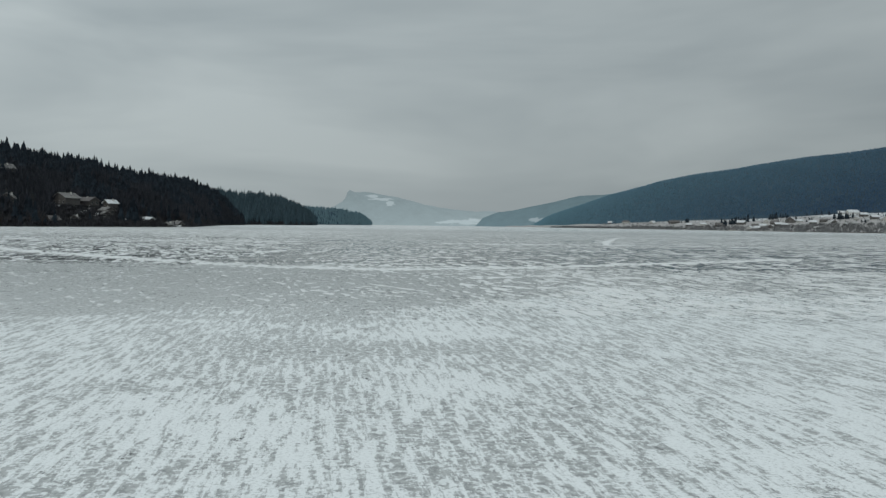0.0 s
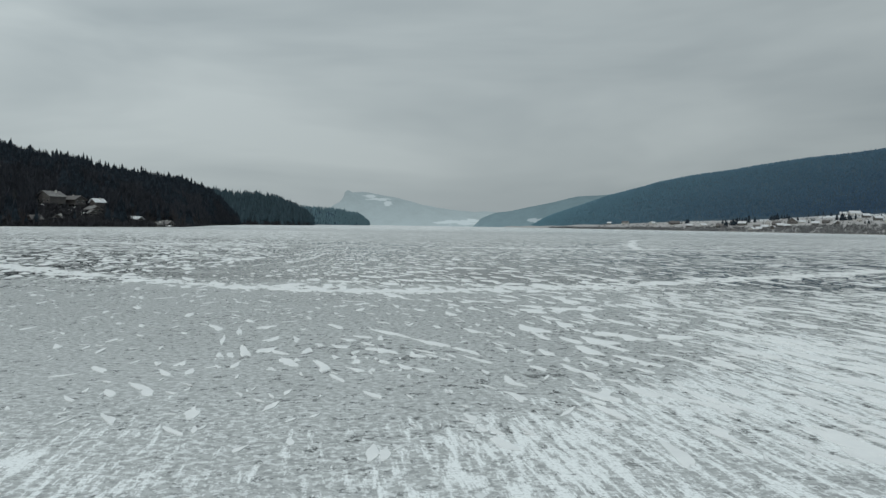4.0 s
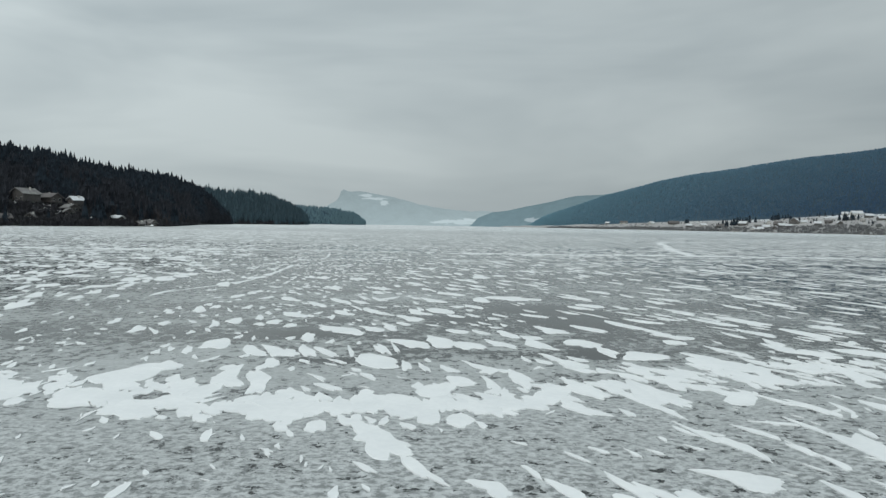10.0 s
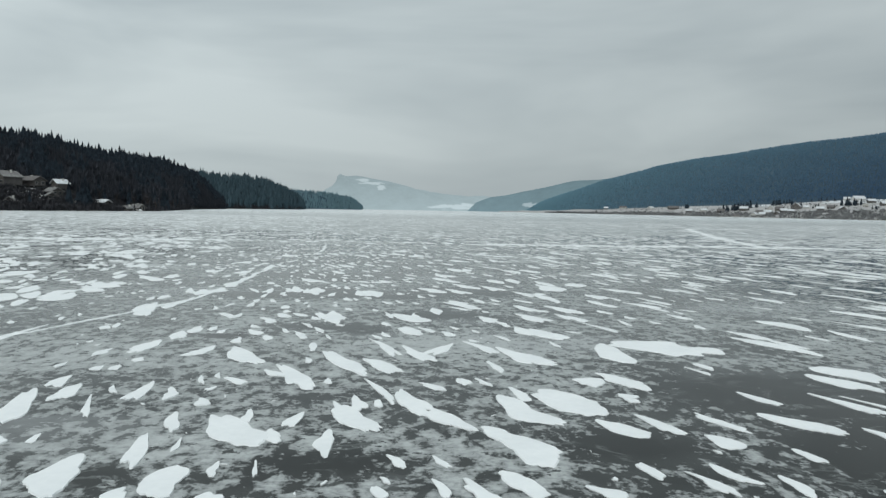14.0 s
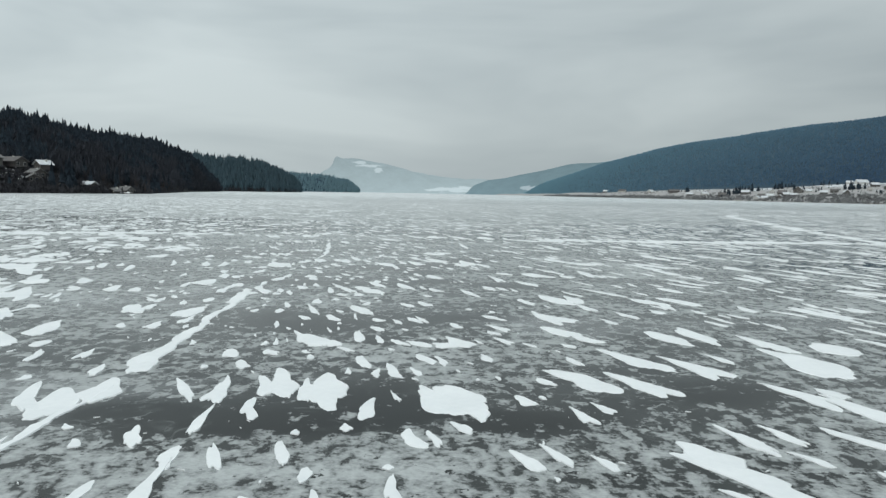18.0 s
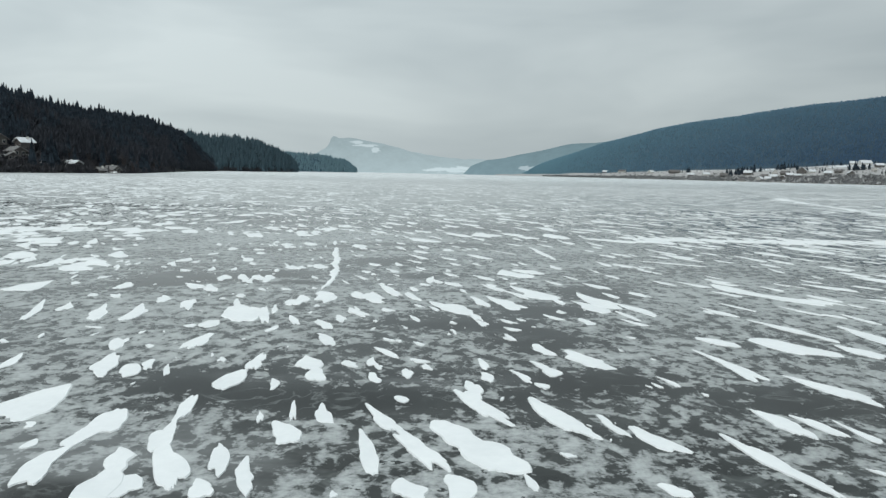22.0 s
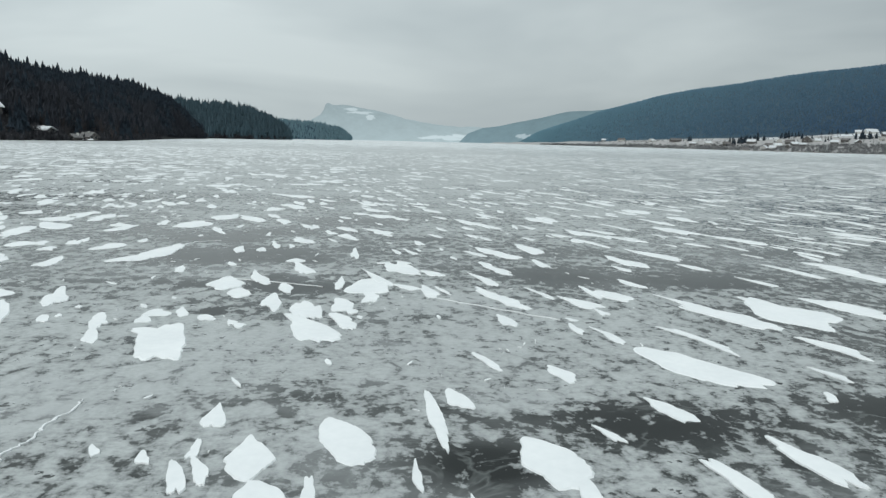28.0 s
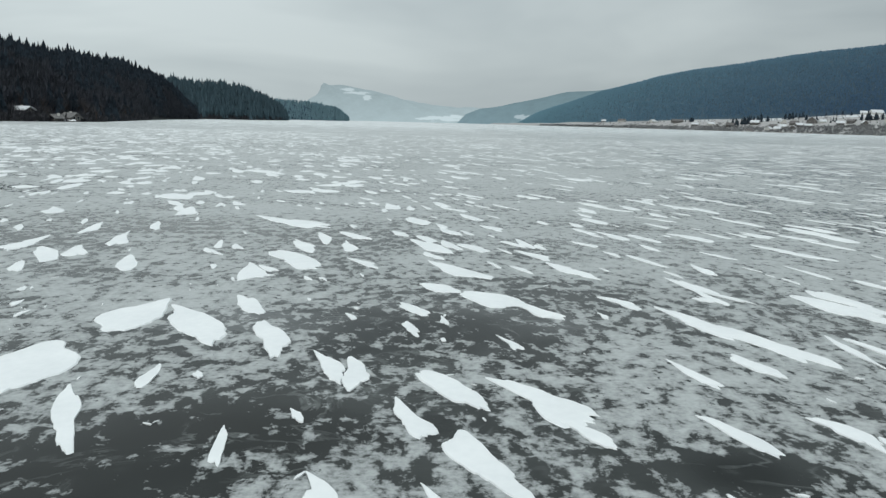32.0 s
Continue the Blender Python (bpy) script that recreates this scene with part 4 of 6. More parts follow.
drift((-0.44, 51.11, 1.22, 0.32, 10))
drift((2.65, 52.12, 1.62, 0.66, 36), (3.74, 51.38, 1.35, 0.89, 49))
drift((1.38, 54.86, 1.33, 0.65, 46))
drift((5.95, 55.91, 1.74, 0.65, 26))
drift((2.09, 56.39, 1.48, 0.37, -164))
drift((-4.68, 56.79, 2.44, 0.67, 24), (-3.82, 55.07, 1.64, 0.25, 28))
drift((-10.15, 58.59, 1.12, 0.83, 7))
drift((-0.32, 58.94, 1.36, 0.40, 33))
drift((-4.30, 59.19, 1.73, 1.15, 7), (-3.46, 59.93, 2.50, 0.56, 6))
drift((-2.54, 59.20, 1.98, 0.41, 24))
drift((-9.15, 59.21, 1.67, 0.90, -51), (-7.60, 59.15, 1.31, 0.93, -18), (-6.37, 58.85, 1.56, 0.94, -24), (-5.12, 59.28, 1.81, 0.52, 17))
drift((1.31, 59.82, 2.98, 0.35, 21))
drift((-6.94, 60.03, 1.01, 0.57, 8))
drift((1.82, 60.66, 2.70, 0.48, 16))
drift((-2.14, 61.23, 1.90, 0.26, 9))
drift((-8.94, 61.85, 2.53, 0.64, 14), (-8.01, 61.26, 2.51, 0.51, 15), (-9.13, 60.18, 1.53, 0.76, -13))
drift((-1.31, 61.97, 2.18, 0.44, 8))
drift((-11.40, 62.01, 2.51, 1.17, -17), (-9.70, 60.55, 1.74, 0.69, 6))
drift((-10.95, 62.99, 1.22, 0.63, 20))
drift((-8.24, 63.42, 1.54, 0.47, 4))
drift((-2.41, 63.58, 1.46, 0.29, 29), (-1.70, 62.91, 0.63, 0.26, 53))
drift((0.43, 64.01, 1.16, 0.56, 23))
drift((-5.28, 64.06, 2.13, 0.94, 26), (-5.77, 64.22, 0.68, 0.19, 44))
drift((-0.01, 64.98, 1.30, 0.30, 14))
drift((-9.24, 65.41, 1.86, 0.46, 26), (-8.62, 65.53, 2.05, 0.49, 26), (-8.03, 65.18, 1.27, 0.37, 23), (-7.61, 65.58, 1.97, 0.37, 18), (-9.23, 64.53, 0.49, 0.21, -8))
drift((-7.02, 65.41, 1.77, 0.31, 32))
drift((-19.13, 65.63, 2.94, 0.51, 28))
drift((-5.28, 65.94, 1.87, 0.32, 14))
drift((-10.73, 66.61, 1.83, 0.70, 8))
drift((-4.38, 67.17, 1.98, 0.75, 34))
drift((-0.13, 67.26, 2.04, 0.57, 17), (-0.15, 68.72, 0.95, 0.58, 44))
drift((-1.39, 67.33, 1.86, 0.53, 25))
drift((1.48, 67.64, 1.50, 0.94, 17), (2.00, 66.31, 2.24, 0.46, 6), (2.88, 65.49, 1.31, 1.35, 24))
drift((-3.45, 67.66, 2.40, 0.76, 18), (-2.52, 66.96, 1.60, 0.80, 30))
drift((-8.02, 68.10, 1.81, 0.38, 5))
drift((4.86, 68.13, 0.91, 0.64, 17))
drift((-14.51, 69.39, 1.65, 0.41, 13))
drift((5.18, 69.44, 1.54, 0.67, 51))
drift((-0.92, 69.44, 1.73, 0.45, 17))
drift((-1.89, 69.87, 1.16, 0.33, 20))
drift((-2.72, 69.96, 1.02, 0.54, 38))
drift((-7.57, 70.09, 2.03, 0.53, 28), (-6.89, 69.75, 2.24, 0.77, 34))
drift((-6.01, 70.33, 1.51, 0.55, 30))
drift((4.92, 70.50, 2.08, 0.42, 15))
drift((0.76, 70.70, 1.94, 0.78, 25))
drift((-9.20, 70.82, 0.95, 0.40, -1))
drift((-5.35, 70.90, 2.05, 0.39, 15))
drift((-14.14, 70.93, 1.17, 0.35, 8))
drift((-12.25, 71.03, 2.02, 0.32, 19))
drift((2.48, 71.15, 2.01, 0.55, 24))
drift((-10.06, 71.72, 1.10, 0.46, 5))
drift((-11.71, 71.91, 1.55, 0.53, 7))
drift((-10.96, 72.98, 1.55, 0.26, 13))
drift((-5.05, 74.05, 0.83, 0.34, 22), (-4.61, 73.41, 1.83, 0.66, 24))
drift((-9.76, 74.08, 1.95, 0.69, 36), (-9.69, 74.89, 0.84, 0.17, 6))
drift((-2.74, 74.43, 1.15, 0.41, 39))
drift((-5.93, 74.81, 1.43, 0.41, 26))
drift((0.83, 74.88, 1.53, 0.47, 41))
drift((-7.79, 74.99, 1.97, 0.48, 28), (-7.73, 75.86, 1.17, 0.31, 14))
drift((-14.30, 75.45, 2.33, 0.45, 16))
drift((-4.47, 75.53, 2.11, 0.64, 27))
drift((3.47, 75.71, 2.60, 0.21, 28))
drift((-3.39, 76.17, 1.96, 0.89, 33))
drift((2.57, 76.36, 1.63, 0.35, 24))
drift((-12.42, 76.65, 1.43, 0.31, 4))
drift((-7.34, 76.92, 2.08, 0.16, 20), (-6.60, 75.97, 2.01, 0.46, 19))
drift((-14.49, 77.32, 0.95, 0.34, 6), (-13.85, 76.41, 1.26, 0.36, 5))
drift((-2.54, 77.96, 0.70, 0.64, 59), (-1.71, 78.05, 1.71, 0.53, 24))
drift((3.56, 78.14, 1.76, 0.60, 35))
drift((-9.99, 78.32, 0.84, 0.27, 39), (-9.46, 78.10, 2.47, 0.48, 24))
drift((4.33, 79.18, 1.63, 0.81, 34))
drift((-7.52, 79.35, 1.69, 0.46, 32))
drift((-8.47, 79.62, 2.82, 0.48, 25))
drift((-11.32, 80.30, 2.24, 0.57, 31))
drift((-3.82, 80.75, 2.44, 0.70, 27))
drift((-12.52, 80.85, 1.32, 0.39, -9))
drift((-6.67, 80.93, 2.09, 0.39, 24))
drift((-14.24, 81.32, 1.74, 0.47, -3))
drift((-5.95, 81.59, 1.66, 0.44, -21))
drift((-7.63, 81.74, 2.41, 0.30, 22))
drift((-4.84, 81.92, 1.70, 0.33, 29))
drift((0.50, 82.33, 2.56, 1.61, 56), (1.67, 81.98, 1.25, 0.72, 57))
drift((-18.81, 82.58, 3.69, 0.30, 0))
drift((-13.98, 83.09, 1.27, 0.39, 14))
drift((-13.80, 84.10, 1.25, 0.34, 10))
drift((-6.96, 84.39, 1.47, 0.50, 24))
drift((-3.17, 84.69, 1.57, 0.60, 22), (-2.53, 84.24, 1.91, 0.68, 21))
drift((-11.98, 86.18, 1.26, 0.33, 31))
drift((-13.65, 87.06, 1.21, 0.27, 35), (-13.29, 87.02, 0.91, 0.24, 1))
drift((-4.22, 87.09, 1.31, 0.52, 19), (-3.77, 86.17, 1.21, 0.25, 19))
drift((-7.10, 87.21, 1.96, 0.72, 32), (-6.92, 87.65, 1.18, 0.30, 11))
drift((-10.21, 87.30, 1.62, 0.42, 26), (-9.77, 87.13, 2.73, 0.62, 9), (-10.44, 86.75, 0.73, 0.26, 21))
drift((-2.61, 87.62, 1.87, 0.60, 31))
drift((-17.19, 88.35, 3.18, 0.66, 20))
drift((-6.09, 88.97, 1.62, 0.38, 5))
drift((-0.92, 89.95, 2.20, 0.58, 25))
drift((-2.37, 89.99, 1.96, 0.54, 26))
drift((-13.55, 90.28, 1.66, 0.24, 3))
drift((-4.96, 90.70, 2.27, 0.54, 33))
drift((-16.54, 90.88, 2.09, 0.29, 3), (-16.56, 89.29, 1.39, 0.37, -2))
drift((-5.22, 91.53, 1.26, 0.58, 30))
drift((-17.76, 91.82, 1.21, 0.38, 14))
drift((-4.29, 92.31, 1.47, 0.30, 20))
drift((-1.00, 93.61, 2.92, 0.48, 15))
drift((-17.50, 94.20, 1.97, 0.38, 26))
drift((-9.53, 94.39, 1.93, 0.72, 21), (-8.92, 94.28, 2.23, 0.70, 23))
drift((-16.31, 94.74, 1.64, 0.71, 6), (-16.75, 93.85, 1.86, 0.65, 11))
drift((-11.76, 94.95, 2.51, 0.64, 10), (-12.22, 94.94, 1.69, 0.32, 12))
drift((-13.99, 94.96, 1.85, 0.36, 4), (-13.74, 93.06, 1.53, 0.17, 2))
drift((-1.85, 95.03, 1.97, 0.41, 20))
drift((-12.83, 95.50, 2.23, 0.50, 16), (-13.16, 95.24, 1.46, 0.31, 19))
drift((-5.09, 95.75, 2.05, 0.53, 29))
drift((-6.29, 95.96, 2.04, 0.62, 29))
drift((3.31, 97.01, 2.48, 0.57, 33))
drift((-16.46, 97.22, 2.21, 0.57, 7))
drift((-3.29, 97.41, 2.17, 0.64, 22))
drift((-4.59, 97.98, 2.49, 0.60, 29))
drift((-0.18, 98.04, 2.95, 1.14, 11))
drift((1.49, 99.61, 1.48, 0.91, 13))
drift((-21.61, 99.71, 3.20, 0.65, 40))
drift((-8.90, 99.82, 1.38, 0.54, 21), (-9.22, 99.39, 0.73, 0.65, 46))
drift((-13.28, 100.11, 1.81, 0.35, 24), (-12.83, 99.79, 1.52, 0.59, 21), (-12.28, 99.40, 0.71, 0.32, 17))
drift((-0.17, 100.18, 2.20, 0.52, 12))
drift((-23.54, 100.42, 2.35, 0.48, 14))
drift((-2.73, 100.74, 1.92, 0.58, 26))
drift((-20.78, 100.85, 2.13, 0.60, 11))
drift((-1.74, 101.14, 2.41, 0.53, 7))
drift((-5.81, 101.52, 1.51, 0.57, 31), (-5.23, 100.47, 1.22, 0.41, 28))
drift((-17.93, 101.56, 1.11, 0.34, 0))
drift((-5.86, 103.83, 2.44, 0.35, 12), (-5.49, 103.76, 1.64, 0.58, 36))
drift((-17.66, 103.94, 1.84, 0.66, -9), (-17.29, 102.50, 1.22, 0.28, -0))
drift((-19.72, 104.31, 1.79, 0.56, 19), (-19.33, 104.68, 1.09, 0.26, 6))
drift((-2.89, 104.57, 1.37, 0.33, 15))
drift((-12.07, 104.74, 1.92, 0.42, 25))
drift((-3.99, 106.11, 1.66, 0.33, 13))
drift((-19.89, 106.25, 1.23, 0.26, 40), (-19.58, 106.35, 0.85, 0.25, 5))
drift((-21.52, 108.73, 1.08, 0.36, 15))
drift((-18.09, 108.90, 1.20, 0.33, 5))
drift((-22.52, 108.99, 1.61, 0.45, 10))
drift((-8.07, 109.25, 2.07, 0.27, 18))
drift((-2.35, 110.14, 2.63, 0.31, 29))
drift((-12.51, 110.15, 1.29, 0.44, 27), (-12.07, 109.42, 1.34, 0.59, 28))
drift((-17.93, 110.28, 1.54, 0.46, -3))
drift((-7.13, 110.85, 1.31, 0.35, 16))
drift((-13.74, 110.90, 1.32, 0.23, 25), (-13.12, 109.67, 1.72, 0.28, 27))
drift((-10.82, 110.99, 1.95, 0.37, 21))
drift((-15.19, 111.16, 0.91, 0.09, 10), (-15.11, 110.22, 0.90, 0.33, 19))
drift((-16.97, 111.18, 1.29, 0.20, 6), (-16.89, 110.00, 1.15, 0.29, 8), (-16.43, 109.03, 1.56, 0.35, 24), (-15.80, 108.26, 0.52, 0.24, 28))
drift((-19.58, 111.46, 1.76, 0.78, -1))
drift((-12.03, 111.48, 1.85, 0.31, 22), (-12.09, 112.37, 1.09, 0.26, 6))
drift((-5.20, 112.72, 1.91, 0.42, 24))
drift((-19.45, 113.73, 1.69, 0.39, 15))
drift((-15.44, 114.09, 1.03, 0.46, 16), (-15.17, 113.28, 0.91, 0.31, 12))
drift((-16.52, 114.15, 1.22, 0.27, 5), (-16.66, 112.85, 1.20, 0.40, -8))
drift((-6.55, 114.44, 2.29, 0.37, 12))
drift((-9.54, 114.62, 1.57, 0.48, 30))
drift((-2.81, 115.73, 1.19, 0.44, 24))
drift((-18.23, 115.80, 1.42, 0.38, -3))
drift((-4.27, 115.99, 1.96, 0.77, 31))
drift((-5.88, 116.45, 1.09, 0.40, 38))
drift((-3.26, 117.92, 2.56, 0.34, 24))
drift((-21.95, 118.91, 2.17, 0.37, 16))
drift((-20.98, 118.99, 2.14, 0.38, 10))
drift((-18.05, 119.11, 2.23, 0.99, 19), (-18.66, 120.53, 1.06, 0.16, 18), (-17.47, 118.88, 2.17, 0.23, 13))
drift((-23.77, 119.14, 2.80, 0.22, 18))
drift((-15.02, 119.88, 0.70, 0.12, 15), (-14.99, 119.38, 1.28, 0.31, 30))
drift((-19.97, 120.06, 1.53, 0.34, 10))
drift((-12.24, 120.31, 2.11, 0.67, 26), (-11.64, 119.05, 1.08, 0.22, 14), (-11.50, 118.24, 0.83, 0.22, 13))
drift((-16.81, 121.28, 1.30, 0.35, 7), (-17.03, 120.70, 0.86, 0.38, 17))
drift((-10.57, 121.29, 2.22, 0.53, 18))
drift((-11.36, 121.34, 1.66, 0.29, 13))
drift((-16.20, 121.74, 1.87, 0.58, 12), (-16.22, 120.21, 0.34, 0.14, 7))
drift((-15.18, 122.16, 1.18, 0.41, 16), (-14.66, 121.81, 1.88, 0.49, 11))
drift((-10.02, 122.81, 1.70, 0.23, 22))
drift((-25.93, 122.91, 1.95, 0.83, -6))
drift((-23.10, 123.20, 1.18, 0.43, 12))
drift((-9.47, 123.21, 2.74, 0.78, 19), (-8.82, 121.60, 1.07, 0.22, 13))
drift((-14.29, 123.27, 2.29, 0.31, 20))
drift((-20.87, 123.42, 1.17, 0.41, 35), (-20.24, 123.05, 1.42, 0.36, 25))
drift((-10.66, 124.01, 1.58, 0.29, 24))
drift((-6.87, 124.74, 1.41, 0.35, 32))
drift((-20.38, 125.27, 1.28, 0.40, 8))
drift((-19.20, 125.46, 1.20, 0.36, 16), (-18.75, 125.25, 1.59, 0.33, 10))
drift((-19.81, 125.53, 1.26, 0.28, 22), (-19.42, 124.61, 0.93, 0.25, 24), (-19.34, 125.01, 0.76, 0.12, 9))
drift((-12.86, 125.61, 1.62, 0.24, -2), (-12.64, 125.30, 0.94, 0.23, 21))
drift((-10.80, 126.37, 1.30, 0.33, 25))
drift((-9.85, 127.88, 1.59, 0.66, 13), (-9.28, 127.29, 1.35, 0.74, 18))
drift((-8.82, 128.25, 1.46, 0.67, 34))
drift((-18.82, 128.85, 1.30, 0.11, 22), (-18.51, 128.30, 1.02, 0.41, 18), (-18.14, 128.32, 0.99, 0.29, 9))
drift((-17.87, 128.90, 0.57, 0.27, 17), (-17.42, 128.75, 1.24, 0.46, 17))
drift((-23.43, 130.07, 1.12, 0.46, -4))
drift((-20.87, 130.55, 1.10, 0.37, 18), (-21.37, 131.51, 1.39, 0.10, 18))
drift((-1.64, 131.86, 2.82, 0.26, 56))
drift((-13.44, 132.67, 1.93, 0.31, 26))
drift((-10.52, 133.20, 1.91, 0.40, 25))
drift((-22.68, 134.68, 1.05, 0.40, 16))
drift((-13.35, 134.82, 1.14, 0.41, 30))
drift((-7.17, 135.33, 5.08, 0.28, 5))
drift((-11.94, 135.90, 1.00, 0.41, 17))
drift((-14.38, 136.33, 1.62, 0.28, 19))
drift((-16.65, 137.09, 1.38, 0.63, 21), (-16.31, 136.10, 1.14, 0.30, 6))
drift((-20.47, 137.13, 1.21, 0.50, 6), (-20.12, 136.01, 0.93, 0.46, 19))
drift((-13.23, 137.15, 1.48, 0.34, 17))
drift((-19.34, 137.67, 1.47, 0.51, 27))
drift((-18.10, 138.43, 2.14, 0.19, 8))
drift((-21.31, 138.47, 0.84, 0.28, 9), (-21.24, 137.32, 0.57, 0.12, 5), (-21.23, 136.58, 0.84, 0.17, 20), (-21.01, 136.75, 0.79, 0.17, 27))
drift((-13.29, 140.98, 2.51, 0.88, 32))
drift((-23.92, 142.66, 0.98, 0.49, 44), (-23.44, 142.13, 2.40, 0.73, 16))
drift((-12.47, 142.80, 2.13, 0.25, 24))
drift((-7.43, 142.83, 1.49, 0.31, 8))
drift((-1.64, 143.16, 3.68, 0.89, 48))
drift((-20.77, 143.37, 2.32, 0.71, 25))
drift((-25.31, 143.62, 1.37, 0.31, 21))
drift((-20.07, 143.89, 1.40, 0.35, 23))
drift((-27.99, 144.07, 2.45, 0.83, 16))
drift((-32.17, 144.46, 2.69, 1.53, 13))
drift((-10.95, 144.87, 2.49, 0.73, 33))
drift((-21.12, 144.91, 1.58, 0.51, 12), (-20.81, 144.66, 1.08, 0.27, 9))
drift((-4.69, 145.30, 3.38, 1.06, 6))
drift((-9.22, 145.35, 3.10, 1.53, 12))
drift((-20.28, 145.46, 1.27, 0.46, 11), (-19.98, 144.88, 0.71, 0.22, 12))
drift((-22.03, 145.60, 1.87, 0.40, 12))
drift((-7.26, 145.87, 2.60, 0.74, 26))
drift((-27.37, 145.91, 2.11, 0.45, 21))
drift((-9.31, 145.91, 2.27, 0.62, 6))
drift((-14.30, 146.14, 1.40, 0.52, 27), (-13.98, 145.15, 0.75, 0.21, 11))
drift((-11.49, 146.15, 2.14, 0.34, 25))
drift((-29.63, 146.32, 1.99, 1.11, 40))
drift((-16.56, 146.99, 1.66, 0.32, 19), (-16.05, 145.92, 1.44, 0.41, 17))
drift((-21.98, 147.23, 1.22, 0.31, 17))
drift((-13.69, 147.37, 1.60, 0.19, 8), (-13.18, 146.95, 1.31, 0.55, 29))
drift((-18.78, 147.65, 0.94, 0.32, 42), (-18.14, 147.14, 1.49, 0.34, 13))
drift((-23.66, 147.80, 1.72, 0.72, 8), (-24.01, 147.66, 0.84, 0.33, 7), (-23.06, 146.55, 1.11, 0.47, 16))
drift((-23.04, 148.68, 2.10, 0.36, 22))
drift((-16.56, 148.98, 1.97, 0.34, 21))
drift((-19.71, 149.01, 2.50, 0.30, 21), (-19.87, 147.82, 1.97, 0.76, -4), (-19.49, 147.84, 1.98, 0.57, -6), (-19.66, 146.34, 1.23, 0.38, 7))
drift((-19.10, 150.39, 2.08, 0.68, 32), (-18.89, 150.60, 1.93, 0.53, 16), (-18.03, 149.70, 1.03, 0.40, 33))
drift((-22.13, 150.46, 2.29, 0.43, 19))
drift((-29.93, 150.66, 1.79, 0.47, 5))
drift((-15.97, 150.72, 2.06, 0.37, 19))
drift((-6.00, 151.27, 2.49, 0.32, 17))
drift((-22.50, 151.57, 0.64, 0.49, 10), (-22.27, 151.44, 0.38, 0.20, 4))
drift((-14.36, 151.84, 1.46, 0.28, 10))
drift((-11.27, 152.57, 2.34, 0.65, 21))
drift((-27.36, 152.79, 2.27, 0.80, 1), (-27.75, 151.47, 1.55, 0.81, -11))
drift((-20.74, 153.25, 2.23, 0.24, 9))
drift((-24.87, 153.64, 1.39, 0.33, 10))
drift((-29.48, 153.74, 1.46, 0.68, -8))
drift((-27.16, 153.96, 1.47, 0.35, 19))
drift((-9.71, 154.25, 2.73, 0.58, 29))
drift((-15.88, 154.41, 1.64, 0.55, 22), (-15.30, 153.29, 1.32, 0.54, 30))
drift((-23.84, 154.92, 1.69, 0.23, 17))
drift((-14.23, 155.08, 2.37, 0.56, 13))
drift((-23.25, 156.49, 1.35, 0.35, 14), (-22.94, 156.07, 1.18, 0.47, 30))
drift((-11.32, 156.99, 2.61, 0.28, 19))
drift((-21.40, 157.37, 1.81, 0.43, 24))
drift((-11.86, 157.55, 1.00, 0.39, 7))
drift((-16.13, 158.37, 1.11, 0.30, 24), (-15.67, 157.68, 1.07, 0.23, 15))
drift((-22.30, 158.81, 1.34, 0.31, 20))
drift((-20.36, 159.50, 2.03, 0.66, 33), (-19.88, 158.32, 1.05, 0.24, 32))
drift((-21.65, 159.82, 1.74, 0.42, 32))
drift((-28.68, 160.71, 2.40, 1.18, -1), (-27.09, 158.72, 2.31, 0.30, 23))
drift((-23.68, 160.84, 1.62, 0.30, 21), (-23.24, 160.53, 1.47, 0.36, 8))
drift((-16.19, 161.07, 1.22, 0.33, 18))
drift((-30.22, 161.09, 1.81, 0.35, 11))
drift((-13.28, 162.00, 1.50, 0.26, 18))
drift((-24.98, 162.37, 2.20, 0.45, 20))
drift((-8.73, 162.74, 2.80, 0.30, 21))
drift((-16.16, 163.76, 2.64, 0.53, 23), (-15.27, 162.27, 2.58, 0.49, 22))
drift((-28.17, 163.91, 2.36, 1.01, -4), (-26.73, 163.29, 3.01, 0.69, 34))
drift((-26.01, 164.79, 1.69, 0.38, 26))
drift((-12.19, 165.08, 2.64, 0.78, 24), (-11.62, 165.78, 2.31, 0.53, 14))
drift((-17.35, 165.40, 1.28, 0.36, 23))
drift((-5.75, 165.49, 2.84, 0.55, 15))
drift((-20.47, 165.59, 1.69, 0.86, 37), (-19.56, 164.65, 1.68, 0.43, 29))
drift((-21.67, 166.62, 1.22, 0.54, 38))
drift((-23.81, 169.67, 1.64, 0.34, 35))
drift((-34.82, 172.05, 2.66, 0.64, 2))
drift((-9.44, 172.64, 3.01, 0.38, 26))
drift((-32.30, 173.17, 2.82, 0.52, 15))
drift((-27.42, 177.83, 4.31, 1.10, 47))
drift((-7.77, 180.39, 3.11, 0.44, 19))
small((-6.42, 36.70, 0.45, 0.19, 18))
small((-3.76, 36.82, 0.49, 0.15, 9))
small((-4.23, 36.83, 0.71, 0.21, 42))
small((-2.37, 36.94, 0.74, 0.24, 35))
small((-9.01, 37.25, 0.78, 0.23, 7))
small((3.67, 37.28, 0.80, 0.21, 22))
small((0.79, 37.34, 0.73, 0.19, 27))
small((1.65, 37.45, 1.05, 0.22, 18))
small((-4.31, 37.88, 0.60, 0.20, 9))
small((-3.53, 37.91, 0.57, 0.20, 32))
small((-0.85, 38.47, 1.29, 0.18, 36))
small((-4.99, 38.51, 0.50, 0.15, 22))
small((-8.39, 38.54, 0.75, 0.16, 24))
small((-8.07, 38.57, 0.72, 0.16, 22))
small((-2.72, 39.10, 0.93, 0.34, 27))
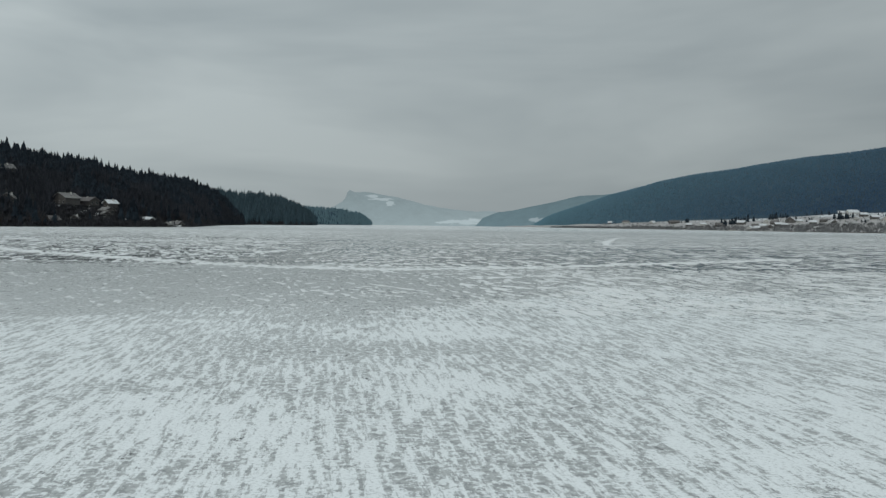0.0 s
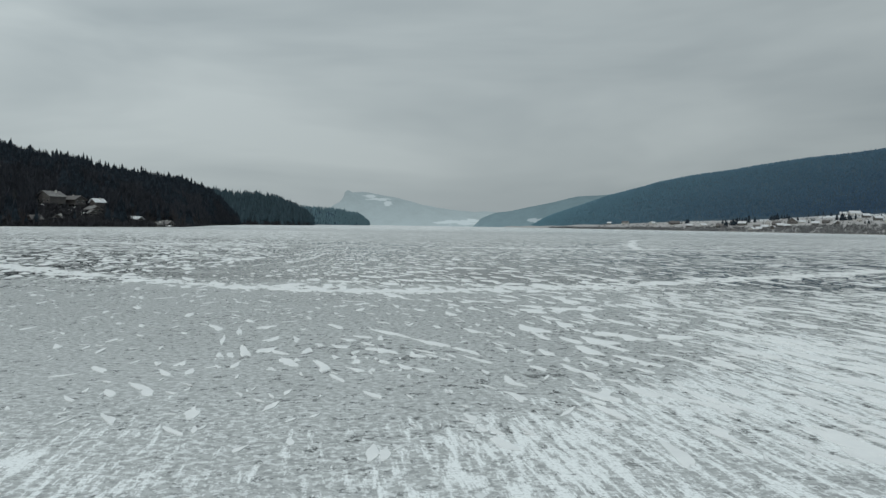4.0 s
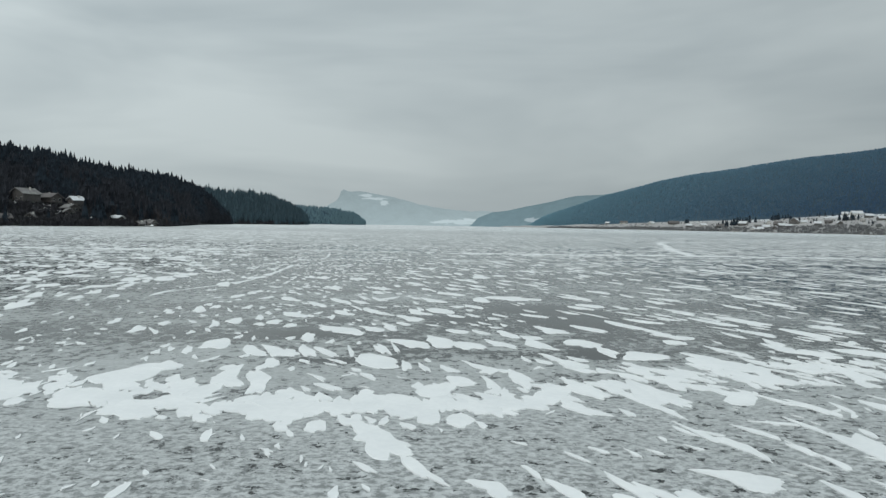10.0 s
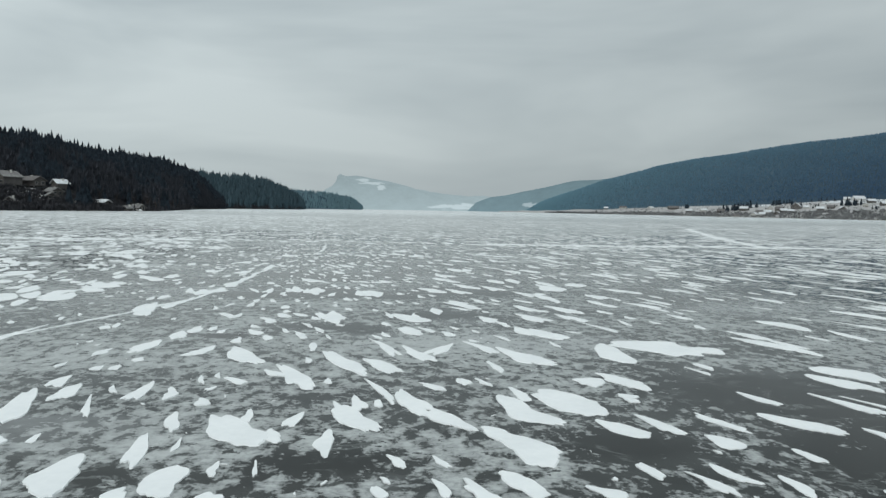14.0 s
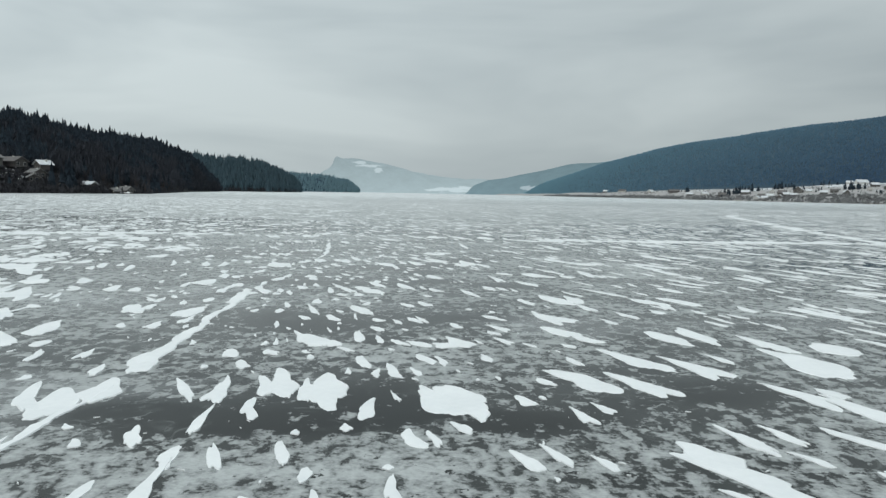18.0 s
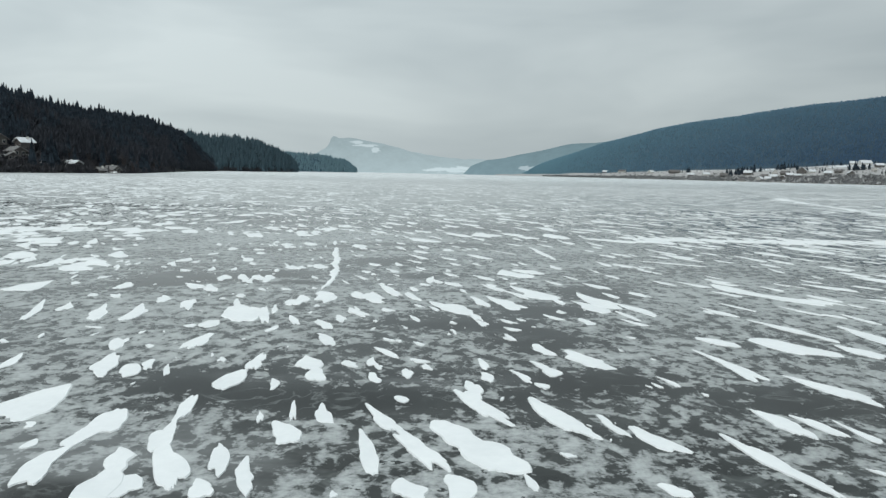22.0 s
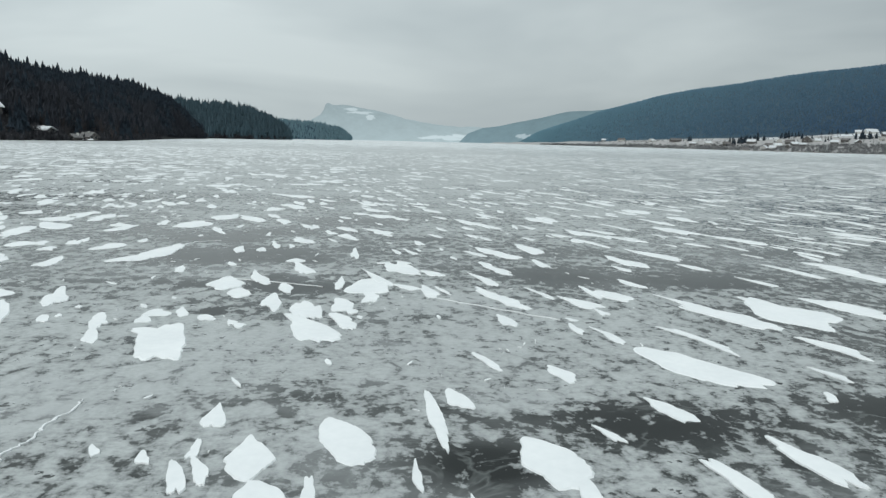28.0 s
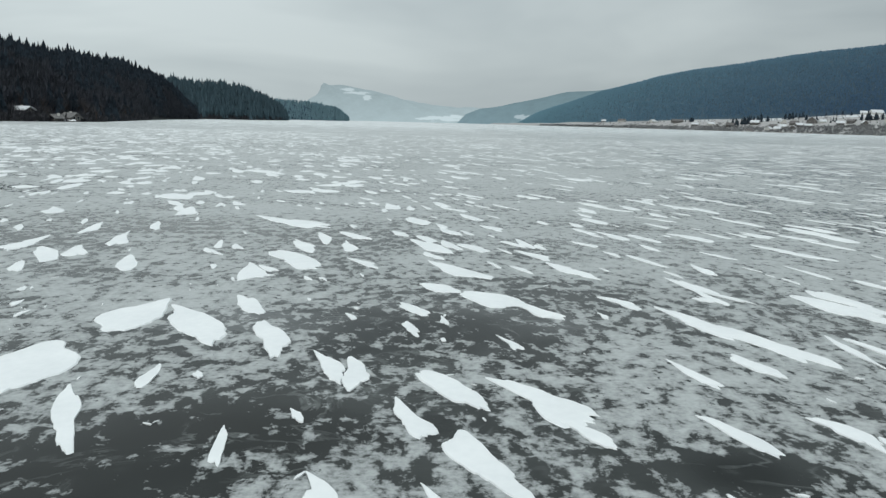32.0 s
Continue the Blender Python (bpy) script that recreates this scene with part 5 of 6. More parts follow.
small((-5.96, 39.49, 0.97, 0.26, 2))
small((-7.21, 39.51, 0.86, 0.42, -16))
small((-1.05, 39.75, 1.49, 0.24, 30))
small((1.36, 39.77, 1.16, 0.28, 11))
small((-5.19, 40.35, 0.85, 0.38, 52))
small((-5.79, 40.50, 0.57, 0.19, 26))
small((-9.12, 41.26, 1.94, 0.12, 15))
small((-6.74, 41.55, 1.07, 0.16, 16))
small((-7.53, 41.57, 1.03, 0.30, -8))
small((-5.06, 41.61, 0.73, 0.27, 42))
small((-3.97, 42.10, 0.93, 0.15, 4))
small((-4.60, 42.25, 0.81, 0.28, 49))
small((-9.13, 43.15, 1.65, 0.16, 17))
small((-8.40, 44.17, 0.86, 0.40, -20))
small((-5.87, 44.60, 1.40, 0.24, 30))
small((1.06, 49.81, 0.42, 0.24, 50))
small((-5.57, 50.03, 1.12, 0.30, 1))
small((-0.02, 50.06, 0.57, 0.14, 21))
small((-2.91, 50.18, 1.04, 0.33, 27))
small((-1.13, 50.22, 1.11, 0.17, 8))
small((-6.86, 50.94, 0.46, 0.20, 1))
small((-6.54, 51.29, 0.49, 0.30, -37))
small((-4.04, 51.53, 1.56, 0.19, 12))
small((0.77, 51.65, 0.62, 0.29, 41))
small((-2.69, 51.76, 0.33, 0.13, -27))
small((-1.99, 51.87, 0.51, 0.21, 32))
small((-5.81, 52.11, 0.70, 0.36, -25))
small((-1.32, 52.30, 1.06, 0.35, 21))
small((-0.70, 53.73, 0.71, 0.37, 24))
small((0.43, 53.87, 0.83, 0.33, 39))
small((-1.54, 54.27, 0.89, 0.23, 24))
small((-2.66, 54.27, 0.90, 0.39, 41))
small((-6.60, 61.77, 1.07, 0.18, 34))
small((-5.72, 62.76, 0.50, 0.21, 33))
small((-7.50, 62.79, 0.59, 0.16, 4))
small((-9.24, 62.81, 0.74, 0.36, 13))
small((-3.22, 63.10, 0.98, 0.29, 25))
small((1.14, 63.10, 0.67, 0.33, 17))
small((-3.89, 63.28, 1.16, 0.18, 15))
small((-4.39, 63.46, 1.39, 0.24, 8))
small((-7.31, 63.79, 0.76, 0.20, 32))
small((-10.07, 63.99, 0.91, 0.17, -17))
small((2.14, 64.12, 0.53, 0.28, 26))
small((-10.67, 64.24, 0.67, 0.13, 24))
small((-3.80, 64.29, 0.53, 0.14, 18))
small((-0.36, 64.30, 0.80, 0.31, 21))
small((-0.84, 64.64, 0.95, 0.17, 9))
small((0.74, 64.77, 0.89, 0.32, 25))
small((-12.09, 65.07, 0.75, 0.22, 10))
small((-11.28, 65.42, 1.37, 0.23, 15))
small((-11.81, 65.49, 0.78, 0.18, 16))
small((-6.23, 65.64, 1.93, 0.13, 11))
small((-4.88, 66.33, 1.95, 0.13, 11))
small((-6.13, 67.10, 0.55, 0.14, 5))
small((-7.11, 67.35, 0.82, 0.22, -0))
small((-9.82, 67.69, 1.10, 0.10, 13))
small((-9.39, 67.77, 0.54, 0.09, 17))
small((-8.60, 67.86, 0.62, 0.27, -4))
small((-10.41, 68.06, 0.82, 0.21, 1))
small((-12.34, 68.79, 0.75, 0.22, 7))
small((-13.84, 69.08, 1.68, 0.19, 33))
small((-11.97, 69.41, 0.92, 0.15, 23))
small((-6.94, 71.41, 0.40, 0.16, 26))
small((-5.56, 71.48, 0.45, 0.15, 28))
small((-3.73, 71.51, 0.59, 0.27, 53))
small((-13.32, 71.56, 0.99, 0.19, 33))
small((-6.06, 71.59, 0.66, 0.14, 17))
small((-4.87, 71.77, 1.04, 0.33, 31))
small((-0.81, 71.82, 0.78, 0.20, 10))
small((-2.06, 71.88, 0.96, 0.22, 24))
small((-9.50, 72.19, 0.58, 0.13, 9))
small((-8.88, 72.25, 0.65, 0.06, 13))
small((-1.61, 72.25, 0.86, 0.24, 24))
small((-2.83, 72.34, 0.66, 0.19, 14))
small((-6.75, 72.62, 0.61, 0.16, 23))
small((-6.08, 72.63, 0.52, 0.12, 31))
small((0.03, 73.12, 0.64, 0.19, 18))
small((-10.42, 73.27, 0.65, 0.09, 8))
small((-8.04, 73.46, 1.32, 0.26, 2))
small((-12.88, 73.47, 0.46, 0.13, 5))
small((-8.96, 73.76, 0.75, 0.21, 23))
small((-1.11, 73.78, 0.73, 0.40, 22))
small((-10.96, 74.49, 1.14, 0.23, 16))
small((-1.97, 74.72, 1.22, 0.27, 26))
small((-8.76, 74.75, 0.85, 0.24, -12))
small((-0.71, 74.87, 1.29, 0.25, 27))
small((-15.52, 74.87, 0.93, 0.28, 13))
small((-12.99, 75.46, 1.63, 0.13, 22))
small((-7.30, 75.86, 0.54, 0.14, 5))
small((-15.42, 75.92, 1.05, 0.26, 17))
small((-11.70, 76.44, 0.98, 0.23, 13))
small((-13.04, 76.66, 0.65, 0.13, 25))
small((0.82, 76.66, 1.05, 0.25, 27))
small((-4.31, 76.80, 1.09, 0.23, 11))
small((-6.21, 77.29, 0.85, 0.25, 44))
small((-10.70, 77.59, 0.77, 0.24, 44))
small((-11.48, 77.62, 0.77, 0.10, 20))
small((-8.60, 77.66, 0.49, 0.15, 9))
small((-5.04, 77.74, 0.78, 0.17, 24))
small((-5.48, 77.79, 0.61, 0.27, 18))
small((-11.24, 78.04, 0.53, 0.10, 17))
small((-14.31, 78.60, 0.45, 0.23, 6))
small((-13.91, 78.71, 0.51, 0.20, 6))
small((-4.60, 79.37, 1.19, 0.18, 11))
small((-9.43, 79.82, 0.64, 0.15, 13))
small((-15.05, 80.46, 0.90, 0.28, -2))
small((-9.62, 81.58, 1.14, 0.19, 8))
small((-12.01, 82.70, 0.43, 0.09, 20))
small((-5.02, 82.86, 0.43, 0.18, 37))
small((-11.21, 82.88, 0.76, 0.24, 22))
small((-9.43, 83.17, 0.78, 0.09, 17))
small((-7.94, 83.27, 0.72, 0.14, 23))
small((-4.04, 83.42, 0.91, 0.15, 24))
small((-10.33, 83.44, 1.22, 0.23, 24))
small((-7.74, 83.70, 0.87, 0.17, 20))
small((-11.83, 83.79, 0.98, 0.33, 32))
small((-12.89, 83.93, 0.79, 0.20, 2))
small((-5.73, 84.00, 0.80, 0.28, 20))
small((-10.96, 84.14, 0.77, 0.14, 22))
small((-13.31, 84.31, 0.75, 0.22, 7))
small((-9.88, 84.31, 1.06, 0.18, 25))
small((-4.82, 84.50, 0.50, 0.13, 19))
small((-1.59, 84.63, 0.54, 0.19, 50))
small((-6.40, 84.70, 1.03, 0.22, 27))
small((-5.51, 85.15, 0.66, 0.16, 24))
small((-10.42, 85.24, 0.96, 0.15, 26))
small((-7.87, 85.73, 0.68, 0.22, 21))
small((-15.25, 86.11, 0.35, 0.15, 12))
small((-11.72, 87.30, 1.04, 0.35, 28))
small((-11.11, 87.51, 0.94, 0.29, 38))
small((-7.89, 87.82, 1.39, 0.17, 15))
small((1.24, 88.05, 0.66, 0.28, 13))
small((-15.22, 88.50, 0.41, 0.20, -6))
small((-12.83, 88.89, 0.53, 0.13, 16))
small((-14.66, 88.94, 0.92, 0.17, 17))
small((-8.50, 89.02, 0.59, 0.17, 21))
small((-9.54, 89.11, 0.73, 0.20, 27))
small((0.60, 89.35, 1.00, 0.29, 21))
small((-12.08, 89.46, 0.76, 0.28, 13))
small((-5.14, 89.75, 1.23, 0.22, 38))
small((-11.22, 89.81, 0.52, 0.12, 10))
small((-14.37, 89.82, 0.90, 0.16, -3))
small((-10.19, 90.20, 0.82, 0.19, 6))
small((-10.29, 90.90, 0.20, 0.15, 3))
small((-13.67, 91.19, 0.91, 0.23, 4))
small((-6.95, 91.20, 0.63, 0.17, 22))
small((-13.00, 91.27, 1.06, 0.16, 19))
small((-8.18, 91.27, 0.85, 0.24, 25))
small((-18.17, 91.42, 0.94, 0.25, 13))
small((-11.98, 91.44, 0.99, 0.17, 16))
small((-3.59, 91.45, 0.71, 0.17, 28))
small((-7.64, 91.49, 0.95, 0.18, 16))
small((-14.57, 92.08, 1.01, 0.24, 17))
small((-9.96, 92.15, 0.89, 0.27, 20))
small((-9.59, 92.16, 0.74, 0.13, 16))
small((-2.27, 92.34, 1.31, 0.24, 36))
small((-3.51, 92.55, 1.05, 0.21, 18))
small((-9.09, 92.73, 0.67, 0.20, 23))
small((-6.83, 93.50, 1.00, 0.24, 15))
small((-13.04, 93.66, 1.24, 0.28, 9))
small((-10.86, 93.75, 1.25, 0.24, 3))
small((-6.32, 93.99, 0.73, 0.22, 23))
small((-7.80, 94.40, 0.64, 0.27, 20))
small((-10.37, 94.58, 0.75, 0.10, 16))
small((-14.70, 94.85, 1.74, 0.19, 27))
small((-1.10, 95.23, 0.73, 0.31, 24))
small((-7.14, 95.80, 0.64, 0.24, 31))
small((-17.14, 96.29, 0.94, 0.21, 5))
small((-10.90, 96.35, 0.73, 0.17, -0))
small((-11.55, 96.50, 0.54, 0.12, 7))
small((-10.00, 96.55, 0.74, 0.16, 19))
small((-10.56, 96.61, 1.29, 0.22, 16))
small((-14.07, 96.95, 0.82, 0.26, 15))
small((-11.30, 97.39, 1.18, 0.24, 14))
small((-19.21, 97.55, 1.17, 0.20, 11))
small((-9.39, 97.62, 0.97, 0.17, 13))
small((-6.11, 97.74, 0.84, 0.18, 17))
small((-9.79, 97.76, 1.02, 0.27, 21))
small((-18.11, 97.77, 0.99, 0.24, 3))
small((-8.28, 97.95, 0.82, 0.24, 17))
small((-14.68, 98.09, 0.84, 0.31, 16))
small((-2.26, 98.22, 1.04, 0.22, 18))
small((-19.80, 98.82, 0.74, 0.33, 3))
small((-16.00, 99.25, 0.60, 0.13, 15))
small((-14.08, 99.26, 0.50, 0.16, 2))
small((-5.87, 99.48, 0.57, 0.22, 25))
small((-9.97, 99.48, 0.89, 0.34, 37))
small((-13.85, 99.49, 0.87, 0.11, 10))
small((-6.94, 99.53, 0.62, 0.12, 29))
small((-10.51, 99.60, 0.85, 0.22, 29))
small((-13.61, 99.76, 0.61, 0.04, 13))
small((-8.33, 99.82, 0.53, 0.10, 23))
small((-11.10, 100.02, 0.94, 0.17, 13))
small((-7.62, 100.07, 0.92, 0.24, 27))
small((-9.58, 100.15, 0.33, 0.10, 24))
small((-14.61, 100.26, 0.40, 0.05, 18))
small((-11.69, 100.40, 1.49, 0.24, 7))
small((-14.13, 100.53, 0.33, 0.06, 13))
small((-12.65, 101.17, 0.71, 0.07, 16))
small((-12.42, 101.43, 0.49, 0.06, 11))
small((-11.26, 101.47, 0.70, 0.24, 29))
small((-7.55, 101.90, 1.17, 0.28, 30))
small((-14.38, 101.95, 0.99, 0.13, 13))
small((-13.61, 102.00, 0.38, 0.06, 14))
small((-8.90, 102.19, 0.83, 0.22, 20))
small((-10.73, 102.68, 0.86, 0.18, 18))
small((-10.18, 103.00, 1.02, 0.28, 27))
small((-9.96, 103.13, 1.08, 0.16, 18))
small((-13.76, 103.16, 0.72, 0.24, 30))
small((-12.85, 103.18, 1.09, 0.28, 23))
small((-3.84, 103.29, 0.99, 0.22, 17))
small((-12.15, 103.52, 1.18, 0.08, 9))
small((-7.57, 103.59, 1.05, 0.30, 33))
small((-14.80, 104.39, 0.84, 0.23, 2))
small((-12.80, 104.47, 0.57, 0.16, 31))
small((-13.77, 104.77, 2.08, 0.18, 18))
small((-1.55, 105.38, 0.86, 0.34, 14))
small((-15.59, 105.49, 0.45, 0.13, 7))
small((-14.81, 105.63, 1.06, 0.17, 15))
small((-18.56, 105.79, 0.91, 0.21, 17))
small((-10.52, 106.01, 0.94, 0.30, 30))
small((-9.89, 106.36, 1.02, 0.31, 20))
small((-17.87, 106.46, 0.86, 0.31, 5))
small((-13.90, 106.59, 1.12, 0.29, 9))
small((-14.11, 108.14, 0.17, 0.08, 8))
small((-16.87, 108.32, 0.63, 0.59, -10))
small((-9.80, 108.34, 0.45, 0.22, 39))
small((-12.54, 108.40, 0.69, 0.34, 14))
small((-11.61, 108.54, 0.47, 0.11, 9))
small((-15.34, 108.66, 1.13, 0.18, 20))
small((-15.81, 109.16, 1.08, 0.22, 14))
small((-13.83, 109.54, 1.54, 0.20, 13))
small((-3.76, 109.57, 1.54, 0.21, 22))
small((-18.61, 109.61, 0.33, 0.14, -6))
small((-0.74, 110.02, 1.10, 0.18, 19))
small((-9.48, 110.07, 1.12, 0.32, 22))
small((-20.11, 110.45, 1.50, 0.23, 4))
small((-6.11, 110.53, 0.93, 0.16, 13))
small((-10.01, 110.64, 0.95, 0.14, 14))
small((-6.58, 110.76, 1.00, 0.22, 20))
small((-15.66, 110.85, 0.50, 0.09, 13))
small((-14.69, 111.05, 0.92, 0.22, 19))
small((-15.80, 112.60, 0.66, 0.14, 12))
small((-14.00, 113.09, 0.64, 0.18, 16))
small((-2.58, 113.25, 1.62, 0.14, 25))
small((-18.78, 113.33, 0.85, 0.31, 13))
small((-11.09, 113.33, 0.86, 0.17, 19))
small((-18.10, 113.42, 0.76, 0.11, 17))
small((-18.61, 113.78, 0.74, 0.20, 12))
small((-13.96, 113.86, 0.43, 0.13, 13))
small((-21.38, 113.87, 1.20, 0.22, 13))
small((-12.98, 113.89, 0.47, 0.15, 13))
small((-11.79, 114.18, 0.81, 0.15, 7))
small((-13.86, 114.98, 1.01, 0.17, 31))
small((-10.34, 115.44, 0.99, 0.28, 20))
small((-15.37, 116.15, 1.22, 0.27, 23))
small((-18.97, 117.36, 0.36, 0.24, -1))
small((-10.81, 117.53, 0.50, 0.23, 42))
small((-13.55, 117.57, 0.40, 0.08, 19))
small((-18.54, 117.60, 0.81, 0.39, -1))
small((-15.66, 117.76, 1.09, 0.27, 27))
small((-16.54, 118.25, 1.12, 0.17, 20))
small((-15.31, 118.50, 0.90, 0.23, 17))
small((-8.61, 118.63, 0.81, 0.25, 12))
small((-13.32, 118.69, 0.84, 0.14, 17))
small((-20.80, 119.09, 0.46, 0.14, 16))
small((-9.46, 119.13, 0.82, 0.19, 27))
small((-16.25, 119.26, 0.29, 0.09, -7))
small((-23.16, 119.55, 1.16, 0.31, 14))
small((-17.34, 119.68, 1.25, 0.14, 10))
small((-12.76, 120.08, 0.73, 0.12, 17))
small((-13.23, 120.48, 0.51, 0.13, 29))
small((-20.97, 120.96, 1.12, 0.32, 15))
small((-3.29, 121.14, 1.39, 0.17, 21))
small((-13.47, 122.09, 1.50, 0.24, 16))
small((-6.83, 122.87, 1.03, 0.23, 14))
small((-5.78, 123.18, 1.02, 0.30, 26))
small((-13.45, 123.50, 0.82, 0.21, 18))
small((-21.01, 124.26, 0.29, 0.11, 30))
small((-14.60, 124.47, 0.43, 0.17, 11), (-14.29, 124.37, 0.22, 0.16, 4))
small((-13.10, 124.50, 0.50, 0.25, 32))
small((-10.69, 124.65, 0.60, 0.24, 29))
small((-12.03, 124.72, 0.96, 0.38, 34))
small((-15.93, 124.77, 0.92, 0.08, 23))
small((-8.32, 125.43, 1.06, 0.22, 27))
small((-17.18, 125.72, 0.84, 0.16, 21))
small((-4.02, 125.81, 1.16, 0.28, 21))
small((-15.45, 125.89, 1.06, 0.15, 27))
small((-10.08, 126.42, 0.77, 0.16, 25))
small((-7.38, 126.76, 1.06, 0.12, 19))
small((-12.09, 127.06, 0.99, 0.25, 26))
small((-19.55, 127.36, 0.43, 0.08, 8))
small((-18.95, 127.44, 0.86, 0.17, 8))
small((-15.40, 127.46, 0.60, 0.26, 28))
small((-21.54, 127.57, 1.07, 0.23, 13))
small((-20.67, 127.64, 0.89, 0.18, 8))
small((-14.43, 127.96, 1.13, 0.25, 24))
small((-13.34, 128.15, 0.53, 0.14, 24))
small((-12.16, 128.33, 0.85, 0.18, 8))
small((-5.95, 128.72, 0.98, 0.12, 6))
small((-13.25, 128.75, 0.95, 0.19, 21))
small((-23.58, 128.80, 1.27, 0.30, 17))
small((-22.78, 129.57, 0.79, 0.25, -0))
small((-15.26, 129.70, 0.91, 0.35, 27))
small((-7.46, 129.81, 1.23, 0.27, 11))
small((-14.23, 129.91, 1.01, 0.23, 10))
small((-22.20, 130.04, 0.75, 0.12, 15))
small((-11.78, 130.26, 0.80, 0.27, 23))
small((-13.49, 130.91, 1.10, 0.28, 25))
small((-18.13, 130.98, 0.59, 0.11, 8))
small((-17.87, 131.80, 0.75, 0.10, 13))
small((-11.97, 132.25, 1.23, 0.27, 28))
small((-22.96, 132.41, 0.84, 0.34, -11))
small((-20.93, 133.09, 0.84, 0.34, 17))
small((-21.34, 134.51, 0.67, 0.44, 13))
small((-16.72, 134.53, 0.59, 0.11, 18))
small((-18.87, 134.76, 0.60, 0.09, 18))
small((-17.59, 135.00, 1.47, 0.19, 10))
small((-15.75, 135.05, 0.71, 0.13, 30))
small((-18.72, 135.24, 0.47, 0.09, 19))
small((-9.17, 135.43, 1.95, 0.12, 32))
small((-19.61, 136.26, 0.66, 0.13, 6))
small((-23.96, 136.63, 1.26, 0.22, 20))
small((-18.37, 136.67, 0.81, 0.10, 6))
small((-11.43, 137.65, 0.78, 0.24, 25))
small((-15.69, 137.93, 0.65, 0.14, 28))
small((-14.50, 138.89, 1.00, 0.31, 21))
small((-17.77, 139.21, 0.88, 0.30, 19))
small((-15.83, 140.50, 0.88, 0.29, 23))
small((-17.11, 141.14, 1.08, 0.15, 21))
small((-24.95, 142.44, 1.08, 0.24, 21))
small((-14.34, 143.05, 1.32, 0.21, 16))
small((-14.93, 143.54, 0.88, 0.18, 7))
small((-19.73, 144.24, 0.27, 0.10, 16))
small((-14.86, 144.31, 0.33, 0.15, 36))
small((-17.93, 144.36, 0.35, 0.07, 11))
small((-24.34, 144.37, 0.65, 0.49, 15))
small((-23.83, 144.49, 0.90, 0.21, 23))
small((-24.88, 144.96, 0.40, 0.12, 30))
small((-15.12, 147.13, 1.49, 0.16, 20))
small((-17.75, 147.26, 1.06, 0.12, 20))
small((-20.63, 148.15, 1.76, 0.21, 3))
small((-12.22, 148.64, 1.27, 0.28, 24))
small((-25.64, 149.75, 1.01, 0.25, 9))
small((-11.77, 151.14, 1.08, 0.27, 18))
small((-19.58, 151.39, 0.45, 0.20, -58))
small((-21.85, 151.49, 0.29, 0.07, 36))
small((-18.99, 151.55, 0.65, 0.31, 39))
small((-16.24, 151.64, 0.68, 0.25, 22))
small((-17.23, 152.60, 0.72, 0.13, 14))
small((-21.98, 152.88, 0.65, 0.06, -1))
small((-16.40, 153.68, 1.30, 0.26, 23))
small((-24.10, 153.75, 0.88, 0.28, 7))
small((-19.25, 153.78, 1.12, 0.18, 17))
small((-18.78, 153.89, 1.33, 0.20, 20))
small((-18.45, 154.28, 0.57, 0.11, 12))
small((-23.19, 154.62, 0.93, 0.18, 14))
small((-28.96, 155.43, 0.85, 0.29, 5))
small((-24.10, 155.77, 0.49, 0.13, 8))
small((-18.50, 156.13, 1.09, 0.27, 15))
small((-21.88, 156.36, 1.16, 0.12, 23))
small((-27.29, 157.00, 0.39, 0.16, 12))
small((-24.74, 157.87, 1.08, 0.13, 8))
small((-13.78, 157.91, 0.97, 0.24, 16))
small((-17.76, 158.29, 1.31, 0.25, 22))
small((-26.54, 160.30, 0.99, 0.19, 2))
small((-17.49, 160.67, 1.39, 0.22, 16))
small((-13.87, 161.99, 1.81, 0.18, -1))
small((-20.46, 162.28, 0.91, 0.19, 20))
small((-22.33, 163.05, 1.00, 0.18, 18))
small((-21.67, 163.71, 0.64, 0.14, 10))
small((-22.30, 164.59, 1.16, 0.32, 27))
small((-10.65, 169.33, 1.82, 0.20, 12))
small((-21.78, 170.91, 1.27, 0.29, 24))
small((-12.31, 171.80, 1.37, 0.20, 27))

verts, faces, n = [], [], 0
for v, f, x, y in SMALLS:
    verts.append(v + (x, y, 0))
    faces += [tuple(n + i for i in q) for q in f]
    n += len(v)
tagged(mesh_object("snow_scraps", np.concatenate(verts).tolist(), faces, SNOW), "thin white scraps of snow between the larger drifts", "snow", kind="stuff")


def clear_of_laid(p, margin=0.45):
    ok = np.ones(len(p), bool)
    for x, y, size in LAID:
        ok &= np.hypot(p[:, 0] - x, (p[:, 1] - y) * 0.8) > 0.5 * size + margin
    return ok


def near_path(p):
    """The lane under the flight, where the larger drifts are all set one by one."""
    return (np.abs(p[:, 0] + 0.148 * p[:, 1] - 1) < 8.5) & (p[:, 1] > 64) & (p[:, 1] < 168)


def scatter(name, label, count, box, rng, size, points, only=None, spread=0.15, slim=(0.13, 0.36), widest=0.9, longest=2.4):
    x0, x1, y0, y1 = box
    p = np.stack([rng.uniform(x0, x1, count), rng.uniform(y0, y1, count)], -1)
    p = p[in_view(p)]
    if only is not None:
        p = p[only(p)]
    k = len(p)
    length = np.minimum(rng.lognormal(math.log(size), 0.5, k), size * longest)
    width = np.minimum(length * rng.uniform(*slim, k), widest)
    scatter_drifts(name, label, p, length, width, WIND + rng.normal(0, spread, k), points, rng)


